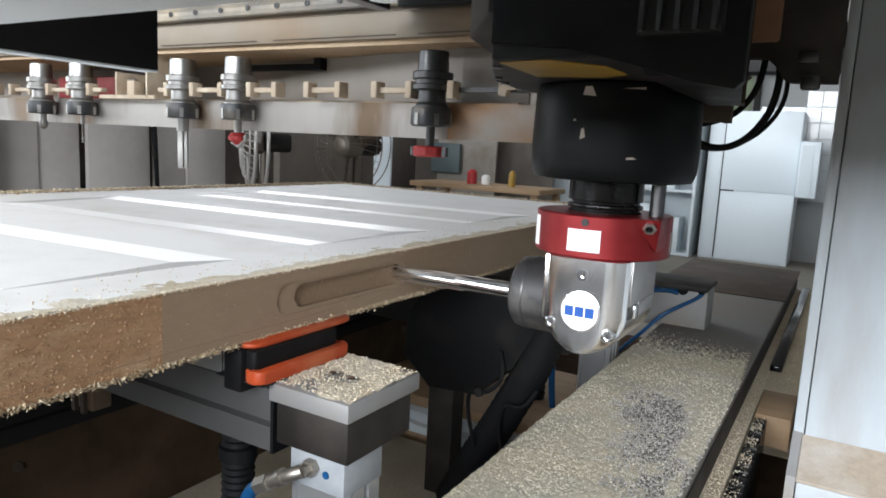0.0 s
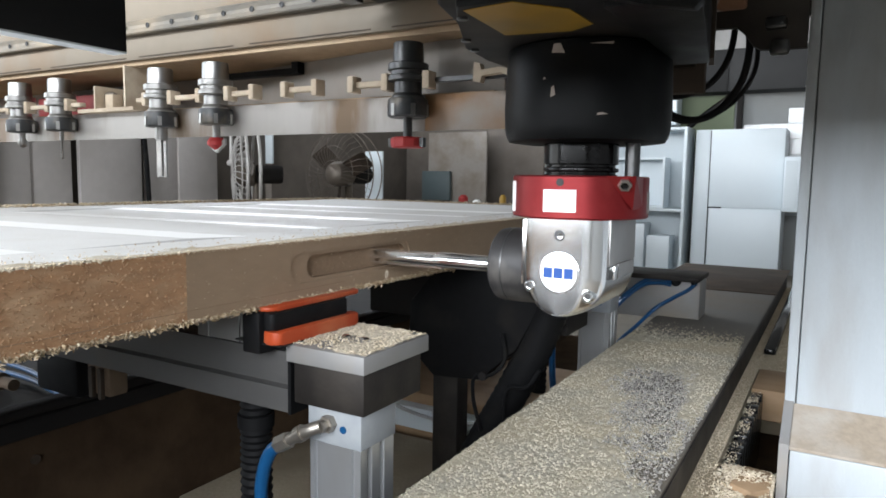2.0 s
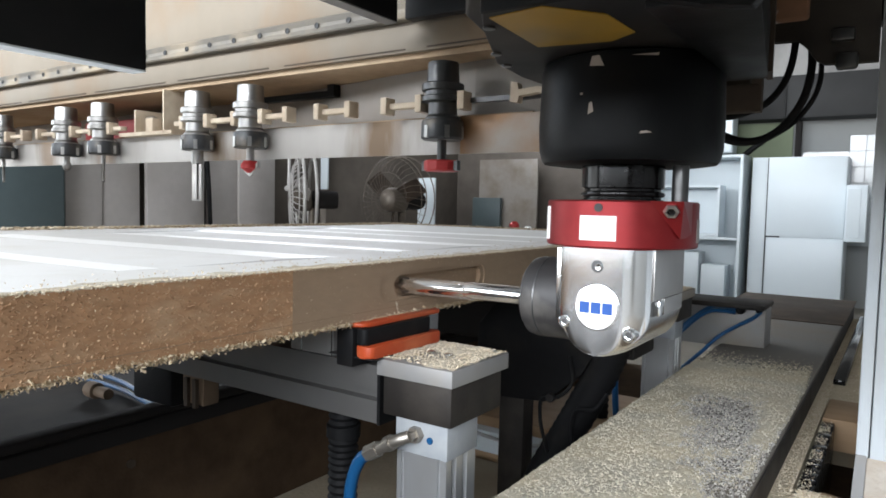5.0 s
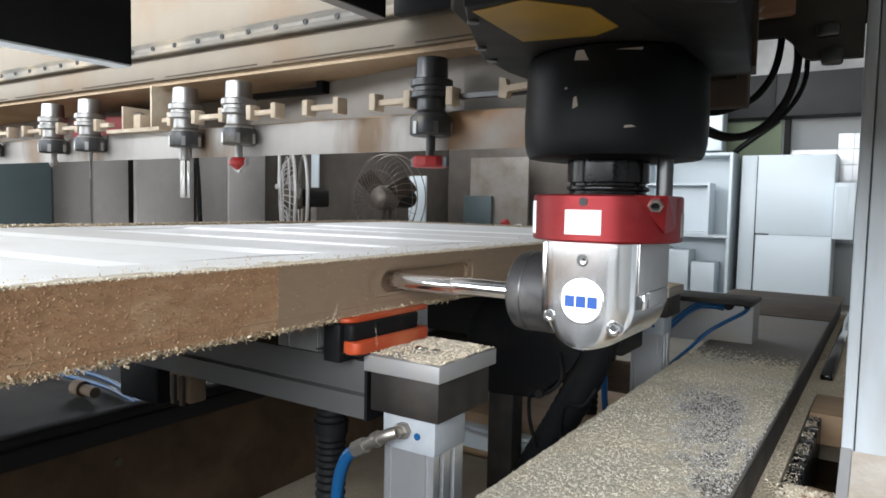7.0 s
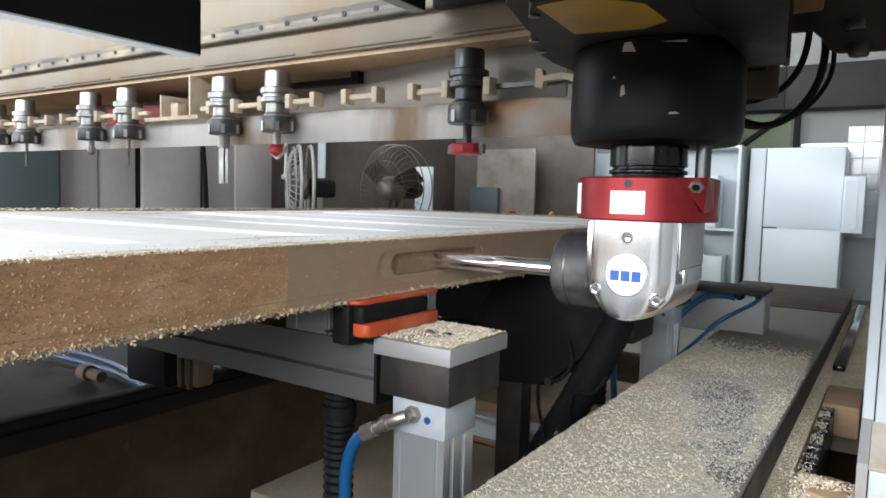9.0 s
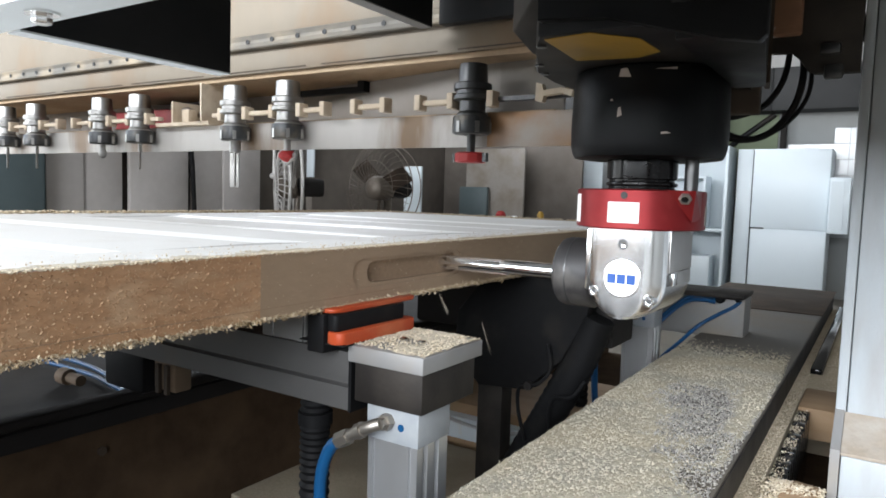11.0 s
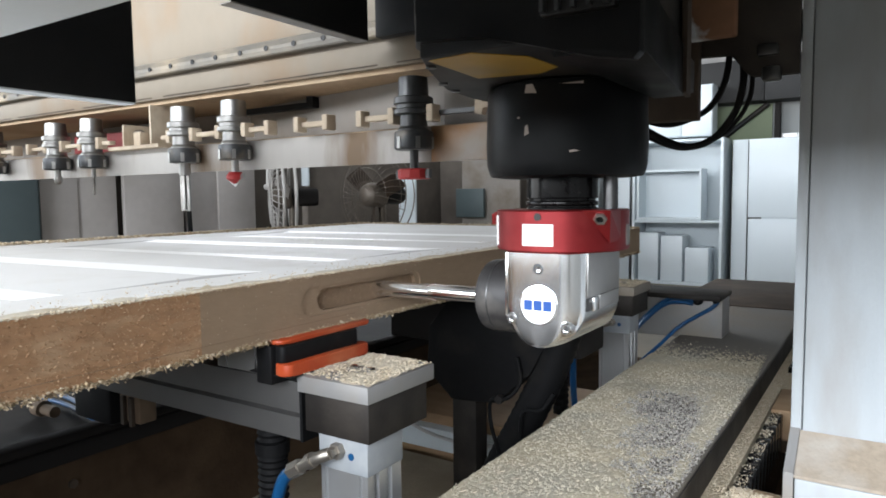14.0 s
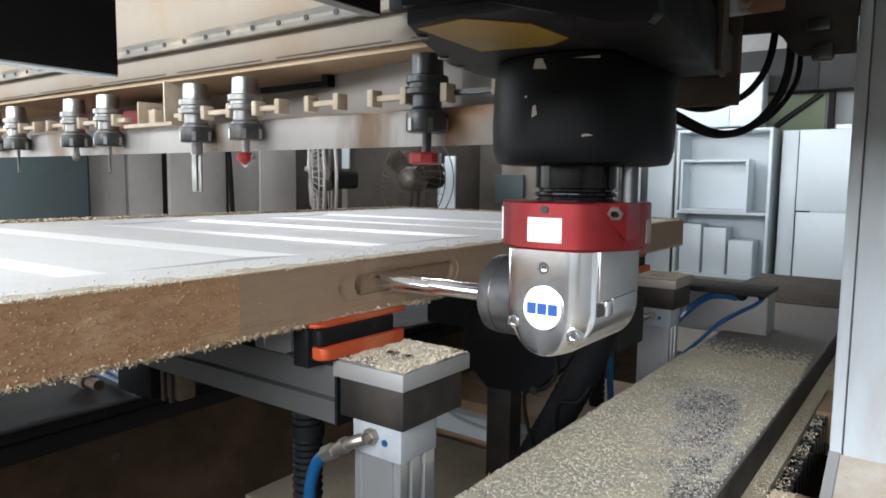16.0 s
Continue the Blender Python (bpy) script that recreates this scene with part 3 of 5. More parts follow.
def make_rail_guard():
    t = thing("rail_guard", "black toothed bars and worn wooden blocks bedded in sawdust", "rail")
    bm = bmesh.new()
    for k in range(11):
        add_box(bm, -0.0665, -0.0500, 0.8335 + 0.0285 * k, 0.8585 + 0.0285 * k, 0.660, 0.710 - 0.003 * (k % 2), 0.002)
    add_box(bm, -0.0660, -0.0505, 0.834, 1.142, 0.620, 0.704)
    part("toothed_bar", bm, NECK, t, "glossy black toothed bar")
    part("far_post", box(-0.0710, -0.0520, 1.385, 2.27, 0.700, 0.722, 0.003), NECK, t, "long glossy black bar")
    part("wooden_block", box(-0.0670, -0.0200, 1.148, 1.270, 0.668, 0.714, 0.003), WOOD, t, "worn tan wooden block")
    part("broken_chunk", prism([(-0.050, 0.775), (-0.028, 0.762), (-0.014, 0.780), (-0.015, 0.822), (-0.040, 0.828)], "z", 0.7122, 0.722, 0.003), WOOD, t, "broken pale wood chunk")
    part("loose_block", box(-0.032, -0.016, 0.66, 0.745, 0.7122, 0.727, 0.002), WOOD, t, "small orange-brown wood offcut")
    part("base_rail", box(-0.0720, 0.40, -0.3, 2.28, 0.50, 0.600), BED, t)
    scatter("bar_chips", 500, lambda r: (r.uniform(-0.066, -0.0525), r.choice((0.86, 0.90, 0.96, 0.99, 1.05, 1.10, 1.13)) + r.gauss(0, 0.012), 0.7095, 0), (0.0004, 0.0015), CHIPS_PALE, "pale chips caught on the black toothed bar", seed=21)
    scatter("heaped_chips", 4200, lambda r: (lambda x, y, q: (x, y, 0.7125 + 0.012 * q * math.exp(-((y - 0.80) / 0.03) ** 2), 0))(min(-0.0125, r.gauss(-0.036, 0.012)), min(0.835, r.gauss(0.79, 0.035)), r.random()), (0.0006, 0.0024), CHIPS_PALE, "sawdust heaped beside the wooden blocks", seed=22)


make_rail_guard()


dust_sheet("edge_dust", DX1 - 0.034, DX1 - 0.0005, 0.10, DY1 - 0.002, DZ1, 0.0022,
           lambda x, y: 0.95 + 0.75 * noise.noise(Vector((x * 55, y * 30, 2.2))) + 0.35 * noise.noise(Vector((x * 160, y * 120, 4.2))) - max(0.0, (DX1 - 0.006 - x) / 0.022),
           0.0011, EDGE_DUST, "cream sawdust lying along the rim of the door face", seed=4)


# ---------------------------------------------------------------- pod stations under the door
def rounded_pad(x0, x1, y0, y1, z0, z1, r):
    """A pad with rounded corners in plan."""
    o = []
    for cx, cy, a in ((x1 - r, y0 + r, -90), (x1 - r, y1 - r, 0), (x0 + r, y1 - r, 90), (x0 + r, y0 + r, 180)):
        o += [(cx + r * math.cos(radians(a + 15 * k)), cy + r * math.sin(radians(a + 15 * k))) for k in range(7)]
    bm = prism(o, "z", z0, z1)
    bmesh.ops.bevel(bm, geom=[e for e in bm.edges if abs(e.verts[0].co.z - e.verts[1].co.z) < 1e-6], offset=0.0015, segments=2, profile=0.5, affect="EDGES")
    return bm


def make_station(y):
    """A pneumatic clamp block on a cylinder, at the end of a cross beam with a vacuum pod."""
    d = y - 0.517
    c = thing("clamp_station", "dark steel clamp block with chips on an aluminium cylinder", "clamp", "clamp stations")
    part("top_plate", box(-0.374, -0.292, 0.515 + d, 0.614 + d, 0.851, 0.866, 0.001), ALU_DULL, c, "scuffed aluminium top plate")
    part("block", box(-0.369, -0.295, 0.519 + d, 0.606 + d, 0.815, 0.8508, 0.0015), DARK_BLOCK, c)
    bm = bmesh.new()
    for sx in (-0.345, -0.325):
        add_lathe(bm, [(0.0, 0.8655), (0.0045, 0.8655), (0.0045, 0.8685), (0.003, 0.8695), (0, 0.8695)], at(sx, 0.56 + d, 0), 6)
    part("bolt_head", bm, STEEL, c, "bright bolt heads")
    # cylinder with side grooves
    o = [(-0.357, 0.526), (-0.3525, 0.526), (-0.3520, 0.529), (-0.3495, 0.529), (-0.3490, 0.526), (-0.3125, 0.526), (-0.3120, 0.529), (-0.3095, 0.529), (-0.3090, 0.526), (-0.303, 0.526), (-0.303, 0.534), (-0.307, 0.535), (-0.307, 0.541), (-0.303, 0.542), (-0.303, 0.552), (-0.307, 0.553), (-0.307, 0.559), (-0.303, 0.560), (-0.303, 0.574), (-0.357, 0.574)]
    cyl = part("cylinder", prism([(a, b + d) for a, b in o], "z", 0.50, 0.815), ALU, c, "silver extruded aluminium cylinder")
    part("head_cap", box(-0.3582, -0.3018, 0.5248 + d, 0.5755 + d, 0.7830, 0.8148, 0.001), CAP, cyl, "pale blue-grey cylinder head")
    part("plug", lathe([(0, 0), (0.0032, 0), (0.0032, 0.001), (0, 0.001)], at(-0.3200, 0.5249 + d, 0.7985, ALONG_Y @ Matrix.Rotation(math.pi, 4, "X")), 20), BLUE, cyl, "blue round plug")
    fit = part("fitting", lathe([(0, 0), (0.0075, 0), (0.0075, 0.008), (0.005, 0.008), (0.005, 0.014), (0, 0.014)], at(-0.334, 0.526 + d, 0.802, ALONG_Y @ Matrix.Rotation(math.pi, 4, "X")), 6), BRASS, c, "nickel-plated elbow fitting")
    part("elbow", tube([(-0.334, 0.512 + d, 0.803), (-0.341, 0.508 + d, 0.800), (-0.352, 0.507 + d, 0.794), (-0.374, 0.507 + d, 0.781)], 0.0054, 14), BRASS, fit)
    part("union_nut", tube([(-0.3635, 0.507 + d, 0.7872), (-0.3700, 0.507 + d, 0.7834), (-0.3765, 0.507 + d, 0.7795)], 0.0074, 6), BRASS, fit)
    part("union_nut", tube([(-0.3480, 0.507 + d, 0.7965), (-0.3510, 0.507 + d, 0.7947), (-0.3540, 0.507 + d, 0.7929)], 0.0070, 14), BRASS, fit)
    part("air_hose", tube([(-0.374, 0.507 + d, 0.7810), (-0.385, 0.507 + d, 0.7715), (-0.3935, 0.507 + d, 0.753), (-0.3980, 0.508 + d, 0.725), (-0.397, 0.51 + d, 0.66), (-0.388, 0.52 + d, 0.55)], 0.0058, 14), BLUE, c, "bright blue air hose")
    rod = part("bellows", tube([(-0.4355, 0.54 + d, 0.806), (-0.4355, 0.54 + d, 0.70), (-0.4355, 0.54 + d, 0.52)], 0.0142, 20, 30, 0.07), RUBBER, c, "glossy black ribbed bellows")
    part("collar", lathe([(0, 0), (0.017, 0), (0.017, 0.012), (0, 0.012)], at(-0.4355, 0.54 + d, 0.775), 20), RUBBER, rod)
    dust_sheet("plate_dust", -0.3735, -0.2925, 0.5155 + d, 0.6135 + d, 0.866, 0.0016, lambda x, y: 0.75 + 0.75 * noise.noise(Vector((x * 40, y * 40, 5.5))) - 1.1 * math.exp(-((x + 0.335) / 0.016) ** 2 - ((y - 0.56 - d) / 0.010) ** 2) - max(0, (0.535 + d - y) / 0.03), 0.0024, PALE_DUST, "pale sawdust heaped on the clamp plate")
    scatter("plate_chips", 1100, lambda r: (r.uniform(-0.372, -0.294), r.uniform(0.517, 0.612) + d, 0.8675, 0), (0.0004, 0.0014), CHIPS_PALE, "pale wood chips heaped on the clamp plate", seed=int(y * 100))
    # cross beam carrying the pod
    b = thing("cross_beam", "grey aluminium cross beam with slots, carrying vacuum pods", "beam", "cross beams")
    o = [(0.522, 0.803), (0.612, 0.803), (0.612, 0.857), (0.522, 0.857), (0.522, 0.834), (0.530, 0.833), (0.530, 0.825), (0.522, 0.824)]
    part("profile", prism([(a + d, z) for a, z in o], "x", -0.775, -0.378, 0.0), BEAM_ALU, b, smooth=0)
    part("end_cover", box(-0.3778, -0.3745, 0.521 + d, 0.613 + d, 0.802, 0.850), RUBBER, b)
    for px in (-0.376, -0.95):
        p = thing("vacuum_pod", "orange and black rubber vacuum pod pressed under the door", "vacuum pod", "vacuum pods")
        part("foot", box(px - 0.045, px + 0.008, 0.502 + d, 0.610 + d, 0.8663, 0.8675, 0.0003), BLACK_PAINT, p)
        part("lower_pad", rounded_pad(px - 0.0125, px + 0.0075, 0.5000 + d, 0.613 + d, 0.8676, 0.8785, 0.007), ORANGE, p, "orange rubber pad")
        part("body", rounded_pad(px - 0.0125, px - 0.0005, 0.5020 + d, 0.604 + d, 0.8786, 0.8934, 0.004), RUBBER, p)
        part("upper_pad", rounded_pad(px - 0.055, px - 0.0065, 0.505 + d, 0.634 + d, 0.8935, 0.8973, 0.010), ORANGE, p, "orange rubber pad")
        part("carrier", box(px - 0.0330, px - 0.0130, 0.4990 + d, 0.612 + d, 0.8578, 0.8933, 0.002), RUBBER, p)
        pl = part("slide_plate", box(px - 0.1170, px - 0.0580, 0.5225 + d, 0.61 + d, 0.8575, 0.8968, 0.0015), ALU_DULL, p, "dull grey slide plate")
        for sx in (px - 0.1010, px - 0.0605):
            part("plate_edge", box(sx, sx + 0.0012, 0.5215 + d, 0.5224 + d, 0.8580, 0.8966), STEEL, pl)
        part("latch", box(px - 0.1370, px - 0.1180, 0.512 + d, 0.5265 + d, 0.868, 0.897, 0.002), BLACK_PAINT, p)
        part("stop_pad", rounded_pad(px - 0.1500, px - 0.1378, 0.514 + d, 0.60 + d, 0.8720, 0.8870, 0.003), ORANGE, p, "orange rubber pad")
    k = thing("beam_slide", "black rail slide block under the cross beam", "slide block", "slide blocks")
    part("slide_block", box(-0.812, -0.728, 0.545 + d, 0.575 + d, 0.745, 0.802, 0.006), RUBBER, k)
    part("wear_pad", box(-0.690, -0.650, 0.535 + d, 0.558 + d, 0.764, 0.802, 0.003), LEG_WOOD, k, "dusty brown wear pad")
    for sx in (-0.677, -0.661):
        part("pad_screw", box(sx - 0.003, sx + 0.003, 0.530 + d, 0.5345 + d, 0.762, 0.796), DARK_BROWN, k)


make_station(0.517)
make_station(1.225)


# machine bed under the door
def make_bed():
    t = thing("machine_bed", "dark chip-strewn steel machine bed under the door", "machine bed", kind="structure")
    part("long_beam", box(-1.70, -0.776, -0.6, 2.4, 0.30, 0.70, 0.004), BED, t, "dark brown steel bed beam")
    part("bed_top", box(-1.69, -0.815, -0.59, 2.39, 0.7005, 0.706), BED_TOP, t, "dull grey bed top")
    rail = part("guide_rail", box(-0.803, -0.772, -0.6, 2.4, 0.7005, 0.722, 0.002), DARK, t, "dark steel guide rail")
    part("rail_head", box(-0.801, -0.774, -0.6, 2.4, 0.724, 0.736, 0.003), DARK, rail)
    for y in (0.30, 0.52, 0.93, 1.31):
        part("bolt_head", lathe([(0, 0), (0.006, 0), (0.006, 0.004), (0, 0.004)], at(-0.776, y, 0.672, ALONG_X), 6), DARK_BROWN, t)
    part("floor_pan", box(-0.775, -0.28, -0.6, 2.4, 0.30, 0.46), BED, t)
    # unseen aprons, added to keep light from under the door
    part("front_light_shield", box(-1.7, -0.30, -0.64, -0.60, 0.0, 0.89), DARK, t)
    part("west_light_shield", box(-1.74, -1.70, -0.64, 2.4, 0.0, 0.66), DARK, t)
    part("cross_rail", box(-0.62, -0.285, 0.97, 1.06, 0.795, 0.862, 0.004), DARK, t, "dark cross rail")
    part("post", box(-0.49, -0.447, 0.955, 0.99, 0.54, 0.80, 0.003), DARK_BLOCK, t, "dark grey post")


make_bed()

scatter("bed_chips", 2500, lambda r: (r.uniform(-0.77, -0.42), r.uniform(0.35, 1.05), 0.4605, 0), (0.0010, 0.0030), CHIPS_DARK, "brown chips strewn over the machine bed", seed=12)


def make_bed_hose():
    h = thing("bed_air_hose", "blue air hoses with nickel fittings lying along the bed", "hose")
    for s_ in (0, 1):
        part("hose", tube([(-0.83, 0.60, 0.712 + 0.006 * s_), (-0.90, 0.61, 0.712 + 0.01 * s_), (-0.967, 0.62, 0.713 + 0.012 * s_), (-1.06, 0.62, 0.713 + 0.014 * s_), (-1.15, 0.61, 0.715 + 0.012 * s_), (-1.26, 0.60, 0.713)], 0.0032, 10), BLUE, h, "blue air hose")
    part("fitting", lathe([(0, 0), (0.012, 0), (0.012, 0.02), (0.008, 0.022), (0.008, 0.05), (0, 0.05)], at(-0.98, 0.58, 0.720, ALONG_X), 12), LEG_WOOD, h, "dusty brown end fitting")
    part("elbow", lathe([(0, 0), (0.008, 0), (0.008, 0.035), (0.005, 0.045), (0, 0.045)], at(-1.14, 0.62, 0.715), 12), BRASS, h, "upright nickel fitting")


make_bed_hose()


def on_edge_face(r):
    return DX1 + 0.0003, 0.1 + (DY1 - 0.1) * r.random() ** 1.6, DZ0 + (DZ1 - DZ0) * r.random() ** 1.3, 0


def on_rough_edge(r):
    y = 0.1 + 0.331 * r.random() ** 1.35
    return DX1 + 0.0002, y, DZ0 + 0.001 + (DZ1 - DZ0 - 0.003) * r.random(), 0


SHAVED = chip_material("torn_mdf_fibres", (0.31, 0.175, 0.092), (0.38, 0.23, 0.13), (0.50, 0.34, 0.205))
scatter("torn_fibres", 5200, on_rough_edge, (0.0004, 0.0011), SHAVED, "torn brown fibres standing out of the raw door edge", flat=0.08, seed=33)
scatter("edge_flecks", 1300, on_edge_face, (0.0002, 0.0007), CHIPS, "fine pale flecks stuck on the raw door edge", flat=0.15, seed=31)


MOVING = []          # things carried by the gantry
FEED = []            # things that also follow the cutter's feed


def carried(ob, feed=False):
    (FEED if feed else MOVING).append(ob)
    return ob


# ---------------------------------------------------------------- gantry beam, rail and column
def make_gantry():
    g = carried(thing("gantry", "cream gantry beam with a linear rail and hammered grey column", "gantry"))
    part("beam", box(-3.2, -0.205, 0.786, 1.12, 1.205, 1.75, 0.004), CREAM, g, "cream-painted steel beam stained by sawdust")
    part("lower_ledge", box(-3.2, -0.16, 0.776, 0.7855, 1.203, 1.238, 0.002), CREAM, g)
    for k in range(11):
        part("ledge_slit", box(-3.10 + 0.26 * k, -2.875 + 0.26 * k, 0.7745, 0.7759, 1.2065, 1.2080), DARK_BROWN, g, "thin dark slit", smooth=0)
    rail = part("rail", prism([(0.7855, 1.245), (0.7855, 1.2675), (0.772, 1.2675), (0.770, 1.2655), (0.773, 1.259), (0.773, 1.254), (0.770, 1.247), (0.772, 1.245)], "x", -3.2, 0.0), RAIL, g, "ground steel linear rail", smooth=0)
    for k in range(-20, 12):
        x = -0.631 + 0.06 * k
        if x < -0.02:
            part("rail_bolt", lathe([(0, 0), (0.0042, 0), (0.0042, 0.0008), (0.0030, 0.0008), (0.0030, 0.0003), (0, 0.0003)], at(x, 0.7716, 1.2565, Matrix.Rotation(radians(90), 4, "X")), 14), DARK_HOLE, rail)
    part("underside_tray", box(-3.2, -0.205, 0.786, 1.10, 1.196, 1.2045), DUST_BROWN, g)
    # column beside the table
    col = part("column", box(0.0002, 0.46, 0.778, 1.30, 0.770, 1.80, 0.002), COLUMN, g, "hammered grey painted steel column")
    part("edge_strip", box(-0.0105, -0.0006, 0.7775, 1.29, 0.77, 1.79, 0.0015), COLUMN, col)
    part("dust_band", prism([(0.7775, 0.786), (0.7775, 0.764), (0.7275, 0.754), (0.7275, 0.757)], "x", -0.0015, 0.46), DUSTY_COLUMN, col, "sawdust lying on the sloped column foot", smooth=0)
    part("foot", box(-0.001, 0.46, 0.7275, 1.30, 0.56, 0.7535, 0.002), COLUMN, col)
    part("foot_cheek", prism([(0.7265, 0.56), (0.778, 0.56), (0.778, 0.788), (0.7265, 0.759)], "x", -0.0105, -0.0018), ALU_DULL, col)
    # dark head of the column and cable mount
    part("head_plate", prism([(-0.155, 1.167), (-0.076, 1.167), (-0.070, 1.160), (-0.060, 1.146), (-0.053, 1.1420), (-0.0115, 1.1410), (-0.0115, 1.70), (-0.155, 1.70)], "y", 0.776, 0.7855, 0.001), DARK_BLOCK, g, "dark soiled cross plate")
    part("head_underside", box(-0.155, -0.0115, 0.7860, 0.820, 1.180, 1.2040), DARK_BLOCK, g)
    part("side_bracket", prism([(-0.20, 1.118), (-0.14, 1.108), (-0.118, 1.125), (-0.118, 1.30), (-0.20, 1.30)], "y", 0.79, 0.83, 0.002), DARK_BROWN, g, "brown dusty bracket")
    return g


make_gantry()


# ---------------------------------------------------------------- tool rack under the beam
POCKETS = (-0.470, -0.590, -0.712, -0.829, -0.960, -1.245, -1.378, -1.512, -1.650, -1.79, -1.93, -2.07)


def make_rack():
    r = carried(thing("tool_rack", "steel tool rack with plastic forks under the gantry beam", "tool rack"))
    part("end_plate", box(-0.4595, -0.30, 0.796, 0.800, 1.072, 1.119), RUST_PLATE, r, "orange-brown rusty plate end")
    part("front_plate", box(-2.6, -0.46, 0.796, 0.800, 1.072, 1.119), RACK_PLATE, r, "brushed steel plate with rusty dust stains")
    part("shelf", box(-2.6, -0.36, 0.80, 0.98, 1.117, 1.121), DUST_BROWN, r)
    part("back_plate", prism([(-2.6, 0.985), (-1.06, 0.945), (-0.46, 0.830), (-0.36, 0.830), (-0.36, 0.836), (-0.456, 0.836), (-1.058, 0.951), (-2.6, 0.991)], "z", 1.1215, 1.1955), BACK_GREY, r, "dusty grey rack back panel", smooth=0)
    part("divider", box(-1.064, -1.060, 0.775, 0.84, 1.121, 1.196), RACK_WOOD, r)
    part("side_tray", box(-1.20, -1.04, 0.775, 0.86, 1.119, 1.1255), RACK_WOOD, r, "cream wooden tray floor")
    part("tray_cheek", box(-1.150, -1.146, 0.775, 0.85, 1.1257, 1.166), RACK_WOOD, r)
    part("tray_back", box(-1.1455, -1.0645, 0.85, 0.853, 1.1257, 1.185), DARK_BROWN, r, "dark soiled tray back")
    part("tray_clip", box(-1.140, -1.118, 0.790, 0.812, 1.1257, 1.152, 0.002), RACK_WOOD, r)
    bm = bmesh.new()
    add_lathe(bm, [(0, 0), (0.008, 0), (0.008, 0.012), (0.005, 0.02), (0, 0.02)], at(-1.146, 0.802, 1.150, ALONG_X), 12)
    add_lathe(bm, [(0, 0), (0.006, 0), (0.006, 0.016), (0, 0.016)], at(-1.146, 0.832, 1.146, ALONG_X), 12)
    part("tray_valve", bm, BRASS, r)
    edges = list(POCKETS)
    for a, b in zip(edges, edges[1:]):
        x1, x0 = a - 0.032, b + 0.032
        if x1 - x0 > 0.12:
            spans = ((x1 - 0.03, x1), (x0, x0 + 0.03))
        else:
            spans = ((x0, x1),)
        for s0, s1 in spans:
            f = part("fork", box(s0, s1, 0.768, 0.781, 1.1300, 1.1375, 0.001), RACK_WOOD, r, "dusty plastic tool fork")
            for e in ((s0, s1) if len(spans) == 1 else ((s0,) if s0 < x0 + 0.001 else (s1,))):
                part("fork_tip", box(e - 0.0050, e + 0.0050, 0.760, 0.780, 1.1230, 1.1450, 0.0012), RACK_WOOD, f)
    part("end_bar", box(-0.437, -0.33, 0.776, 0.784, 1.132, 1.138), CARBIDE, r)
    part("broken_fork", prism([(-0.372, 1.128), (-0.362, 1.126), (-0.360, 1.134), (-0.335, 1.136), (-0.322, 1.131), (-0.320, 1.139), (-0.336, 1.143), (-0.361, 1.141), (-0.363, 1.149), (-0.371, 1.151)], "y", 0.764, 0.775), RACK_WOOD, r, "broken pale plastic fork")
    part("end_tab", box(-0.4430, -0.4330, 0.760, 0.780, 1.1230, 1.1450, 0.0012), RACK_WOOD, r)
    part("sensor_bar", box(-0.92, -0.75, 0.872, 0.884, 1.176, 1.186), RUBBER, r)
    part("sensor_tab", box(-0.762, -0.748, 0.868, 0.884, 1.176, 1.1945), RUBBER, r)
    return r


make_rack()


